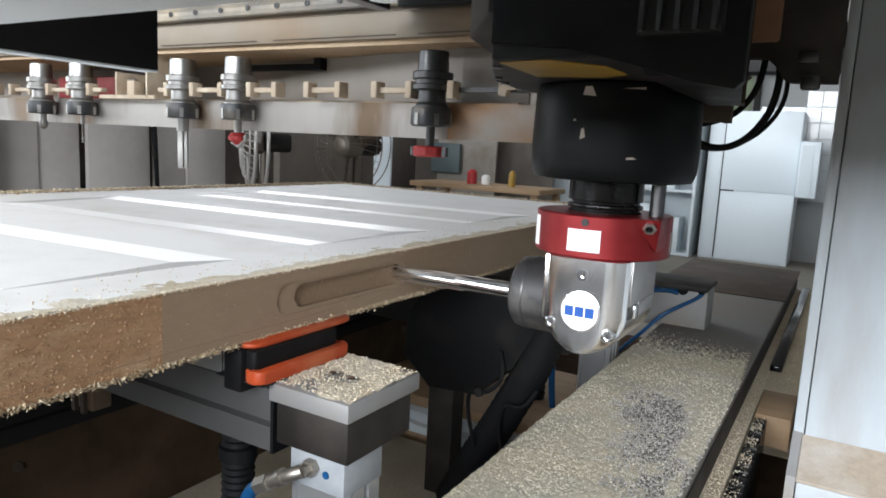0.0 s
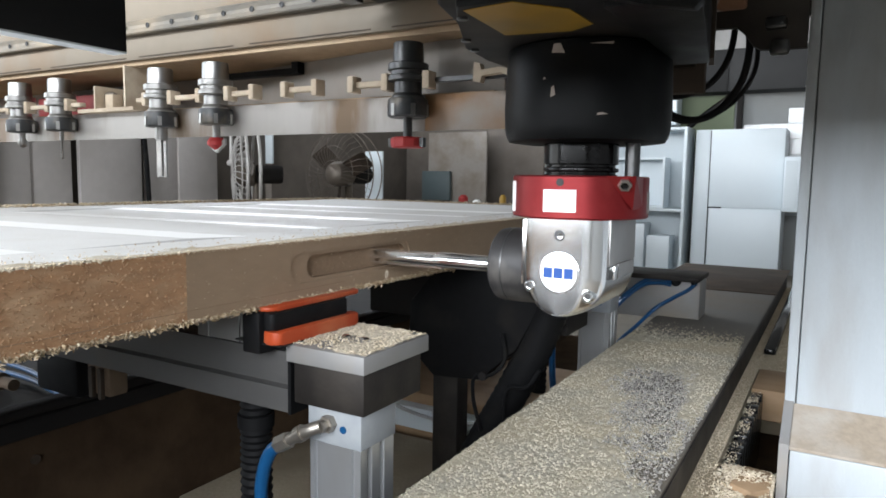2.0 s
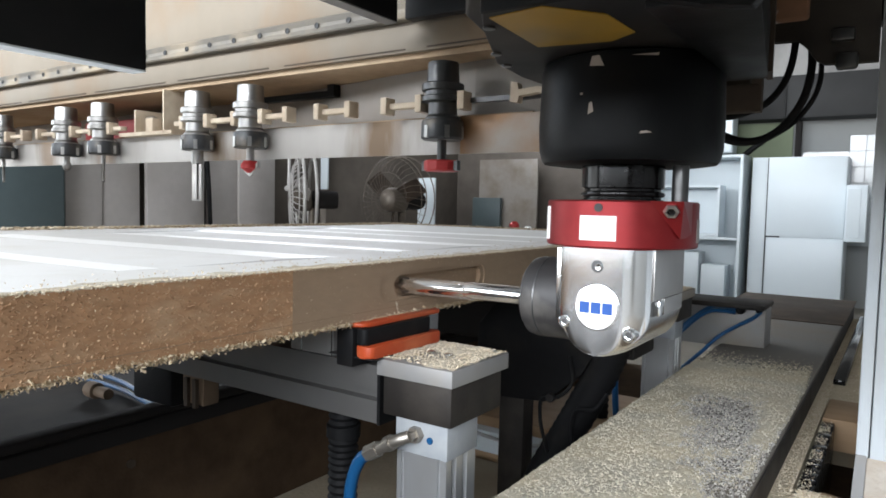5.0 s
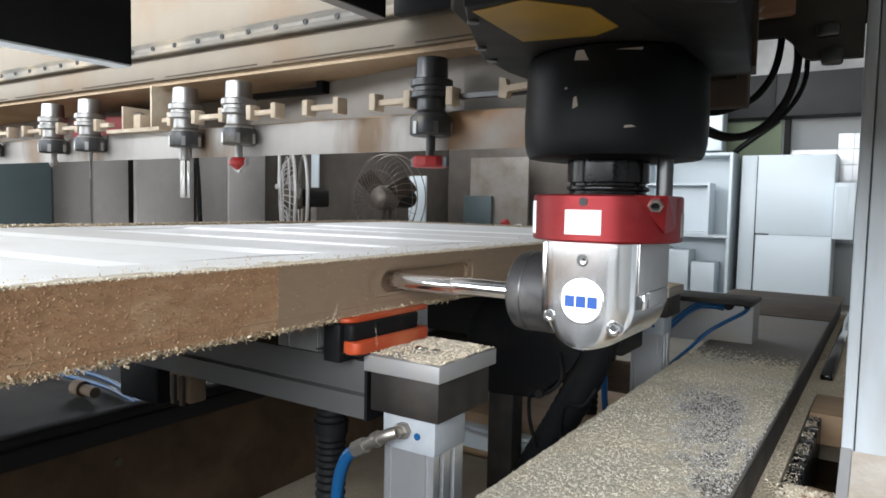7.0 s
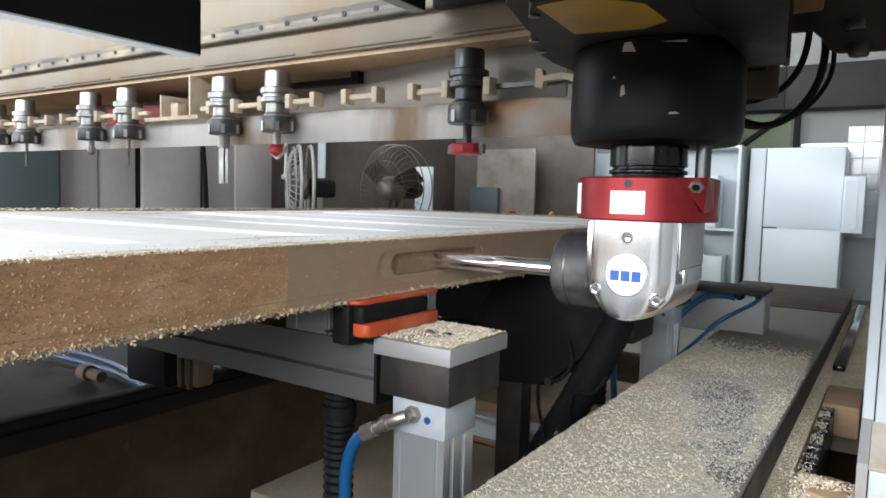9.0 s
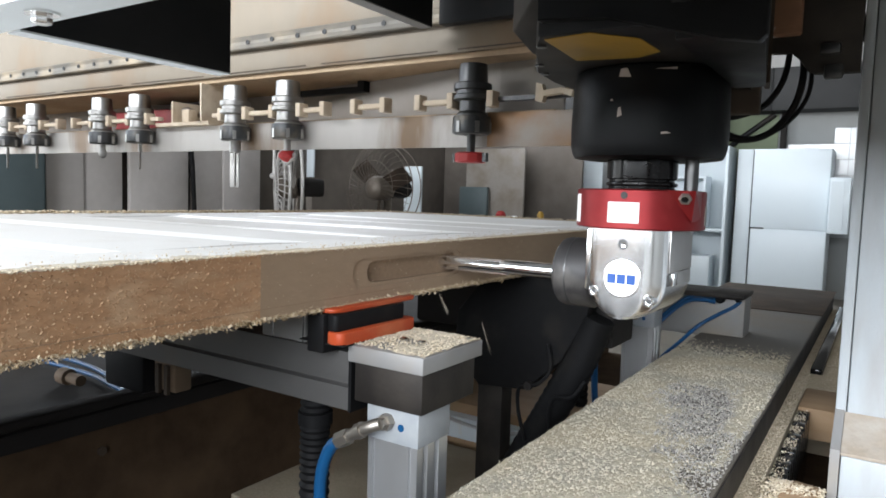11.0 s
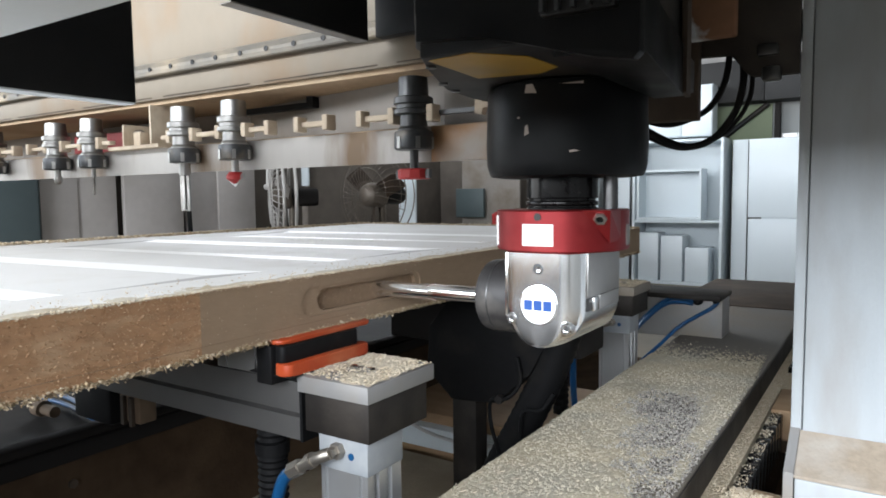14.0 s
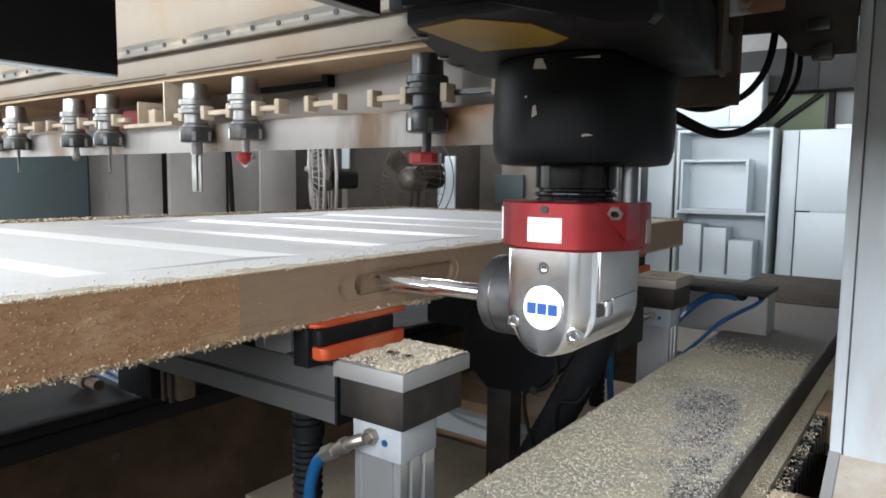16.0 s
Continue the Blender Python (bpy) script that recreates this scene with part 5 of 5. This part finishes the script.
def make_shelves():
    s = thing("white_shelf_unit", "white open shelf unit with drawers and boxes on it", "shelf unit")
    t = 0.03
    for x in (-2.42, -1.46):
        part("side", box(x, x + t, 7.9, 8.35, 0.0, 1.63, 0.002), WHITE, s)
    for z in (0.0, 0.70, 1.60):
        part("shelf", box(-2.39, -1.46, 7.9, 8.35, z, z + t, 0.002), WHITE, s)
    part("back", box(-2.39, -1.46, 8.33, 8.345, 0.03, 1.60), WHITE_SHADED, s)
    d = thing("open_crate", "white empty open crate standing on its end on a shelf", "crate")
    bm = bmesh.new()
    x0, x1, z0, z1 = -2.36, -1.65, 0.732, 1.30
    add_box(bm, x0, x1, 8.15, 8.165, z0, z1)
    for a, b, c, e in ((x0, x0 + 0.025, z0, z1), (x1 - 0.025, x1, z0, z1), (x0 + 0.025, x1 - 0.025, z0, z0 + 0.025), (x0 + 0.025, x1 - 0.025, z1 - 0.025, z1)):
        add_box(bm, a, b, 7.88, 8.15, c, e)
    part("crate_body", bm, WHITE, d, smooth=0)
    for x0, x1, z1 in ((-2.36, -2.13, 0.58), (-2.10, -1.86, 0.55), (-1.83, -1.58, 0.42)):
        b = thing("white_carton", "small plain white box on the lower shelf", "box", "white boxes")
        part("carton_body", box(x0, x1, 7.95, 8.25, 0.031, z1, 0.004), WHITE, b)
    u = thing("wall_cabinet", "white double-door cabinet stacked above the shelves", "cabinet")
    part("body", box(-2.75, -1.575, 8.02, 8.27, 1.66, 2.225, 0.003), WHITE_SHADED, u)
    part("door_panel", box(-2.74, -1.905, 8.0, 8.019, 1.67, 2.215, 0.002), WHITE, u)
    part("door_panel", box(-1.895, -1.58, 8.0, 8.019, 1.67, 2.215, 0.002), WHITE, u)


def make_left_white():
    for x0, x1, z1, y in ((-3.6, -3.05, 1.62, 7.9), (-3.02, -2.80, 1.55, 7.8), (-2.76, -2.47, 1.45, 7.95)):
        b = thing("leaning_board", "white lacquered board leaning upright by the shelves", "board", "white boards")
        part("board", box(x0, x1, y, y + 0.03, 0.0, z1, 0.003), WHITE, b)


def make_west_side():
    for k, (y0, y1) in enumerate(((2.39, 2.64), (2.643, 2.935), (2.985, 3.478), (3.53, 3.82), (3.823, 4.215))):
        b = thing("grey_board", "large grey faced board standing against the wall", "board", "grey boards")
        part("sheet", box(-4.66 - 0.02 * (k % 2), -4.62 - 0.02 * (k % 2), y0, y1, 0, 2.2, 0.003), SHEET, b)
    # added dark sheet, makes the gaps between the boards look shaded
    b = thing("gap_shade_board", "dark sheet added behind the grey boards to darken their gaps", "board")
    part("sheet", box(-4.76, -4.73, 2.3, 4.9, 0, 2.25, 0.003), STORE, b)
    b = thing("loose_cable", "thick dark cable hanging in front of the grey boards", "cable")
    part("cable_body", tube([(-4.60, 3.44, 2.2), (-4.595, 3.46, 1.6), (-4.59, 3.50, 1.1), (-4.60, 3.53, 0.5), (-4.60, 3.54, 0.02)], 0.018, 8), RUBBER, b)
    t = thing("teal_cabinet", "dark teal steel cabinet beside grey boards", "cabinet")
    part("body", box(-5.2, -4.5, 0.9, 2.33, 0, 2.3, 0.01), TEAL, t)
    for y0, y1 in ((0.92, 1.58), (1.59, 2.31)):
        q = part("door", box(-4.499, -4.482, y0, y1, 0.08, 2.26, 0.004), TEAL, t)
        part("handle", box(-4.4815, -4.466, (1.54 if y0 < 1 else 1.61), (1.555 if y0 < 1 else 1.625), 1.0, 1.14, 0.003), ALU_DULL, q)
    d = thing("dark_store", "dark board stack in shade at the back of the workshop", "boards")
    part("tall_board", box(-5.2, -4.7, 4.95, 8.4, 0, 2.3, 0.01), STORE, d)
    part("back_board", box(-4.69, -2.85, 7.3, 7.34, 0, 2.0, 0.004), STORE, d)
    part("grey_sheet", box(-4.12, -3.37, 6.9, 6.93, 0, 1.55), BACK_GREY, d)
    for x0, x1, y, z0, z1 in ((-5.18, -4.64, 4.9, 1.14, 1.62), (-3.40, -3.226, 4.7, 0.70, 1.236)):
        p = thing("white_board", "small plain white board standing in the shade", "board", "white boards in the shade")
        part("panel_board", box(x0, x1, y, y + 0.02, 0.0 if z0 < 1 else z0, z1, 0.002), WHITE, p)
    m = thing("dark_monitor", "dark flat screen standing in the shade", "screen")
    part("screen", box(-4.15, -3.78, 6.80, 6.85, 0.78, 1.11, 0.01), TEAL, m)


def make_fan(x, y, z, yaw, R, metal, hoop, label):
    f = thing("industrial_fan", label, "fan", "fans")
    rot = Matrix.Rotation(radians(yaw), 4, "Z") @ Matrix.Rotation(radians(90), 4, "X")
    m = at(x, y, z, rot)
    cage = new("cage")
    cage.parent = f
    for r, h in ((R, 0.0), (R, 0.09), (R * 0.97, 0.13), (R * 0.62, 0.17), (R * 0.3, 0.18)):
        pts = [m @ Vector((r * math.cos(q), r * math.sin(q), h)) for q in np.linspace(0, 2 * math.pi, 41)]
        part("ring", add_tube(bmesh.new(), pts, hoop if h < 0.12 else hoop * 0.4, 6), metal, cage)
    for k in range(36):
        q0 = 2 * math.pi * k / 36
        part("wire", add_tube(bmesh.new(), [m @ Vector((q * math.cos(q0 + s), q * math.sin(q0 + s), h)) for q, h, s in ((R, 0.09, 0), (R * 0.8, 0.155, 0.06), (R * 0.5, 0.175, 0.12), (R * 0.15, 0.185, 0.2))], 0.0018 if metal is FAN_METAL else 0.004, 4), metal, cage)
    part("hub", lathe([(0, 0.19), (R * 0.14, 0.187), (R * 0.24, 0.165), (R * 0.28, 0.13), (R * 0.28, 0.02), (0, 0.02)], m, 24), FAN_METAL, f)
    for k in range(3):
        a = 2 * math.pi * k / 3 + 0.4
        bm = bmesh.new()
        rows = []
        for q in np.linspace(R * 0.15, R * 0.9, 5):
            w = 0.28 * R
            rows.append([bm.verts.new(m @ Vector((q * math.cos(a + s * w / q * 0.6), q * math.sin(a + s * w / q * 0.6), 0.08 + s * 0.04 + e))) for s in (-1, 0, 1) for e in (0,)])
        for p, q in zip(rows, rows[1:]):
            for j in range(2):
                bm.faces.new((p[j], p[j + 1], q[j + 1], q[j]))
        bmesh.ops.solidify(bm, geom=list(bm.faces), thickness=0.006)
        part("blade", bm, SHEET if metal is FAN_LIGHT else DARK_BROWN, f)
    part("motor", lathe([(0, -0.2), (R * 0.2, -0.2), (R * 0.22, -0.17), (R * 0.22, 0.0), (0, 0.0)], m, 20), DARK, f)
    part("pole", lathe([(0, 0), (0.03, 0), (0.03, z), (0, z)], at(x, y + 0.0, 0), 14), FAN_METAL, f)
    part("foot", lathe([(0, 0), (R * 0.8, 0), (R * 0.75, 0.04), (0, 0.06)], at(x, y, 0), 24), DARK, f)


def make_north():
    d = thing("overhead_duct", "dark grey metal duct running across under the ceiling", "duct")
    for k in range(6):
        part("duct_section", box(-5.9 + 1.6 * k, -4.312 + 1.6 * k, 8.28, 8.595, 2.035, 2.495, 0.01), DUCT, d)
        part("duct_flange", box(-4.311 + 1.6 * k, -4.301 + 1.6 * k, 8.272, 8.596, 2.030, 2.50), DUCT, d)
    tagged(part("green_wall_field", box(-1.75, -1.052, 8.575, 8.598, 1.4, 2.028), GREEN_WALL, None), "faded green painted wall field", "wall", kind="structure")
    p = thing("corner_post", "dark grey steel post with a slanting pipe by the far wall", "post")
    part("post", box(-1.02, -0.962, 8.50, 8.59, 0.0, 2.028, 0.004), DARK, p)
    part("pipe", tube([(-1.60, 8.54, 1.62), (-1.45, 8.54, 1.75), (-1.20, 8.54, 1.94), (-1.09, 8.54, 2.025)], 0.03, 12), GREY_PAINT, p)
    tagged(part("upper_wall", box(-5.9, 3.9, 8.56, 8.598, 2.505, 3.59), UPPER, None), "whitewashed wall strip above the duct", "wall", kind="structure")


def tile_wall():
    """White glazed tiles, each a piece of its own on the far wall."""
    me = bpy.data.meshes.new("tile")
    bm = add_box(bmesh.new(), -0.073, 0.073, -0.006, 0, -0.083, 0.083, 0.0015)
    bm.to_mesh(me)
    bm.free()
    me.materials.append(TILE)
    rnd = random.Random(5)
    for i in range(10):
        for k in range(7 if i > 2 else 6):
            t = new("tile", me)
            t.parent = WALL_N
            t.matrix_world = pose(-0.873 + 0.15 * i, 8.598 - rnd.uniform(0, 0.002), 0.757 + 0.17 * k, rnd.uniform(-0.7, 0.7), 0, rnd.uniform(-0.7, 0.7))


UPPER = material("soiled_whitewash", (0.25, 0.245, 0.235), 0.9, grain=0.15, grain_scale=8, second=(0.15, 0.145, 0.14), patches=1.5)
DUCT = material("dark_duct_paint", (0.022, 0.022, 0.022), 0.7, gloss=0.3, grain=0.2, grain_scale=6)
make_wardrobe()
make_shelves()
make_left_white()
make_west_side()
make_fan(-3.16, 4.17, 1.04, -6, 0.33, FAN_METAL, 0.0045, "large dark wire-caged industrial fan on a stand")
make_fan(-3.91, 3.97, 1.03, -39, 0.33, FAN_LIGHT, 0.014, "pale grey industrial fan turned sideways on a stand")


def make_fan_bracket():
    b = thing("fan_bracket", "pale steel bracket arm standing beside the sideways fan", "bracket")
    part("arm", tube([(-4.045, 3.845, 1.42), (-4.045, 3.845, 1.25), (-4.045, 3.845, 1.12), (-4.02, 3.87, 1.085), (-4.0, 3.89, 0.9), (-3.99, 3.90, 0.45), (-3.99, 3.90, 0.0)], 0.013, 10), FAN_LIGHT, b)
    part("knob", lathe([(0, -0.03), (0.022, -0.03), (0.026, -0.01), (0.026, 0.02), (0.018, 0.035), (0, 0.035)], at(-4.045, 3.845, 1.115, ALONG_X), 14), FAN_LIGHT, b)


make_fan_bracket()
make_north()


def make_bench():
    t = thing("work_bench", "brown wooden work bench with small items in the shade", "bench")
    part("bench_top", box(-3.5, -2.2, 5.4, 6.0, 0.70, 0.745, 0.004), WOOD, t)
    for x in (-3.45, -2.30):
        for y in (5.44, 5.92):
            part("leg", box(x, x + 0.06, y, y + 0.06, 0, 0.70, 0.003), WOOD, t)
    for x, y, h, r, m, lab in ((-2.95, 5.6, 0.13, 0.045, RED_BOX, "small red can on the bench"), (-2.82, 5.62, 0.09, 0.04, STICKER, "small white tub on the bench"), (-2.55, 5.6, 0.14, 0.03, YELLOW, "small yellow bottle on the bench")):
        q = part("tin", lathe([(0, 0.746), (r, 0.746), (r, 0.746 + h * 0.8), (r * 0.5, 0.746 + h), (0, 0.746 + h)], at(x, y, 0), 16), m, None)
        tagged(q, lab, "tin", "tins")
    s = thing("side_cabinet", "small white wall shelf box beside the tall cabinet", "cabinet")
    part("box_body", box(-0.46, -0.28, 7.85, 8.1, 0.74, 1.30, 0.003), WHITE, s)
    part("box_recess", box(-0.445, -0.335, 7.843, 7.849, 0.78, 1.26), WHITE_SHADED, s)


make_bench()


def make_valve():
    v = thing("air_valve", "grey valve box with a black knob and blue hoses", "valve")
    part("valve_box", box(-0.37, -0.192, 1.45, 1.52, 0.742, 0.822, 0.003), ALU_DULL, v)
    part("bracket", box(-0.37, -0.190, 1.42, 1.53, 0.8225, 0.832, 0.002), DARK_BLOCK, v)
    part("knob", lathe([(0, 0), (0.007, 0), (0.0085, 0.004), (0.0085, 0.014), (0.005, 0.018), (0, 0.018)], at(-0.235, 1.4495, 0.819, Matrix.Rotation(radians(90), 4, "X")), 20), RUBBER, v, "black round knob")
    part("hose", tube([(-0.243, 1.440, 0.818), (-0.262, 1.436, 0.822), (-0.286, 1.434, 0.820), (-0.310, 1.43, 0.804), (-0.345, 1.42, 0.765), (-0.37, 1.40, 0.70), (-0.38, 1.38, 0.64)], 0.0036, 10), BLUE, v, "blue air hose")
    part("hose", tube([(-0.243, 1.436, 0.812), (-0.264, 1.431, 0.815), (-0.292, 1.428, 0.810), (-0.322, 1.42, 0.785), (-0.355, 1.41, 0.74), (-0.375, 1.39, 0.66)], 0.0036, 10), BLUE, v, "blue air hose")
    part("hose", tube([(-0.199, 1.444, 0.818), (-0.212, 1.441, 0.805), (-0.238, 1.437, 0.788), (-0.268, 1.425, 0.766), (-0.295, 1.40, 0.735), (-0.325, 1.36, 0.70), (-0.345, 1.31, 0.66)], 0.0036, 10), BLUE, v, "blue air hose")
    part("connector", lathe([(0, 0), (0.006, 0), (0.006, 0.008), (0.004, 0.012), (0, 0.012)], at(-0.203, 1.4495, 0.820, Matrix.Rotation(radians(90), 4, "X")), 12), RUBBER, v)


make_valve()


def make_dust_hose():
    h = thing("dust_hose", "black suction hose slanting down under the machine", "hose")
    part("hose_body", tube([(-0.30, 0.95, 0.84), (-0.325, 0.95, 0.775), (-0.362, 0.95, 0.70), (-0.40, 0.95, 0.63), (-0.44, 0.95, 0.55)], 0.024, 16, 12, 0.03), RUBBER, h)
    part("inlet", prism([(-0.515, 0.83), (-0.490, 0.852), (-0.465, 0.890), (-0.30, 0.890), (-0.31, 0.84), (-0.345, 0.775), (-0.40, 0.725), (-0.475, 0.72), (-0.52, 0.76)], "y", 0.93, 0.965, 0.003), RUBBER, h, "black dust inlet plate")
    for z0, z1, m, lab in ((0.50, 0.556, WOOD, "brown board lying in a stack on the bed"), (0.557, 0.597, WHITE, "white board lying in a stack on the bed"), (0.598, 0.618, WOOD, "thin brown board on top of the stack")):
        w = thing("stacked_board", lab, "board", "stacked boards")
        part("board", box(-0.745, -0.34, 1.10 + (0.02 if m is WOOD else 0), 1.42, z0, z1, 0.002), m, w)
    w = thing("stacked_board", "short tan board with a white edge lying on the bed", "board", "stacked boards")
    part("board", box(-0.770, -0.44, 0.715, 1.09, 0.5335, 0.548, 0.002), LEDGE, w, "tan board covered in sawdust")
    part("white_base", box(-0.772, -0.44, 0.655, 1.09, 0.4605, 0.533, 0.002), WHITE, w, "white faced lower board")
    for pts in (((-0.36, 0.92, 0.80), (-0.355, 0.92, 0.765), (-0.372, 0.915, 0.742), (-0.398, 0.915, 0.735), (-0.402, 0.92, 0.70), (-0.392, 0.925, 0.655)), ((-0.30, 0.91, 0.76), (-0.318, 0.91, 0.735), (-0.345, 0.91, 0.728), (-0.352, 0.915, 0.69), (-0.345, 0.92, 0.65))):
        part("wire", tube(pts, 0.0028, 8), RUBBER, h, "thin black wire")
    part("wire_clamp", lathe([(0, 0), (0.006, 0), (0.0065, 0.004), (0.006, 0.009), (0, 0.009)], at(-0.385, 0.92, 0.738, Matrix.Rotation(radians(90), 4, "X")), 12), DARK, h)
    c_ = thing("loose_cable", "thin pale cable sagging across the bed", "cable")
    part("cable_body", tube([(-0.62, 0.98, 0.66), (-0.56, 0.99, 0.635), (-0.49, 1.0, 0.625), (-0.42, 1.0, 0.635)], 0.003, 8), ALU, c_)


make_dust_hose()


tile_wall()


# ---------------------------------------------------------------- strokes of the gantry
def gantry_shift(t):
    """The gantry strokes along the lock slot at a steady pace."""
    keys = [(0, 0.126), (0.3, 0.1322), (5.96, -0.0479), (11.8, 0.1325), (16, 0.0034)]
    for (a, p), (b, q) in zip(keys, keys[1:]):
        if t <= b:
            return p + (q - p) * (t - a) / (b - a)
    return keys[-1][1]


FLYING = []


def make_flying_chips():
    """Splinters torn out of the slot: each starts as uncut wood in the core, is thrown out in an arc, and comes to rest on the bed."""
    rnd = random.Random(44)
    for k in range(260):
        t0 = rnd.choice((rnd.uniform(0.2, 15.7), rnd.uniform(6.2, 12.6)))
        L, w = rnd.uniform(0.0015, 0.004), rnd.uniform(0.0002, 0.0005)
        bm = add_box(bmesh.new(), -w, w, -w, w, -L, L)
        for v in bm.verts:
            if v.co.z > 0:
                v.co.x += w * rnd.uniform(-1, 1)
                v.co.y *= 0.5
        ob = part("flying_chip", bm, CHIPS_PALE, None, smooth=0)
        tagged(ob, "thin pale wood splinter thrown off by the cutter", "wood chip", "flying chips")
        inside = rnd.uniform(0.016, 0.030)
        start = Vector((DX1 - inside, AY + gantry_shift(t0) + rnd.uniform(-0.012, 0.012), 0.918 + rnd.uniform(-0.004, 0.012)))
        vel = Vector((rnd.uniform(0.25, 1.0), rnd.uniform(-1.1, 0.3), rnd.uniform(-0.6, 0.5)))
        turn = [rnd.uniform(-25, 25) for _ in range(3)]
        rows, fall = [(0.0, pose(*start, *turn))], 0.0
        if t0 > 0.05:
            rows.append((t0, pose(*start, *turn)))
        for step in range(1, 7):
            fall = 0.05 * step
            q = start + vel * fall + Vector((0, 0, -4.9 * fall * fall))
            floor_z = 0.7505 if q.x > TX0 else 0.8685 if (-0.374 < q.x < -0.292 and 0.515 < q.y < 0.614) else 0.462
            rows.append((t0 + fall, pose(q.x, q.y, max(q.z, floor_z), *[a * (1 + step * 0.3) for a in turn])))
            if q.z <= floor_z:
                break
        last = rows[-1]
        rest = last[1].translation.copy()
        if rest.z > 0.75 and rest.x < TX0:
            rest.z = 0.462
        rows.append((min(16.0, last[0] + 0.12), pose(rest.x, rest.y, min(rest.z, 0.7505) if rest.x > TX0 else rest.z, 85, 0, turn[0])))
        if rows[-1][0] < 16.0:
            rows.append((16.0, rows[-1][1]))
        FLYING.append((ob, [r for r in rows if r[0] <= 16.0]))


make_flying_chips()


def feed(t):
    """The cutter steps deeper into the edge at the end of each stroke."""
    return 0.003 if t < 5.95 else 0.0014 if t < 11.8 else -0.0045


def motions():
    for ob, rows in FLYING:
        walk(ob, rows)
    times = sorted([k * 0.5 for k in range(33)] + [0.3, 5.96, 11.8])
    for ob in MOVING:
        o = ob.location.copy()
        walk(ob, [(t, pose(o.x, o.y + gantry_shift(t), o.z)) for t in times])
    for ob in FEED:
        o = ob.location.copy()
        walk(ob, [(t, pose(o.x + feed(t), o.y + gantry_shift(t), o.z)) for t in times])


motions()
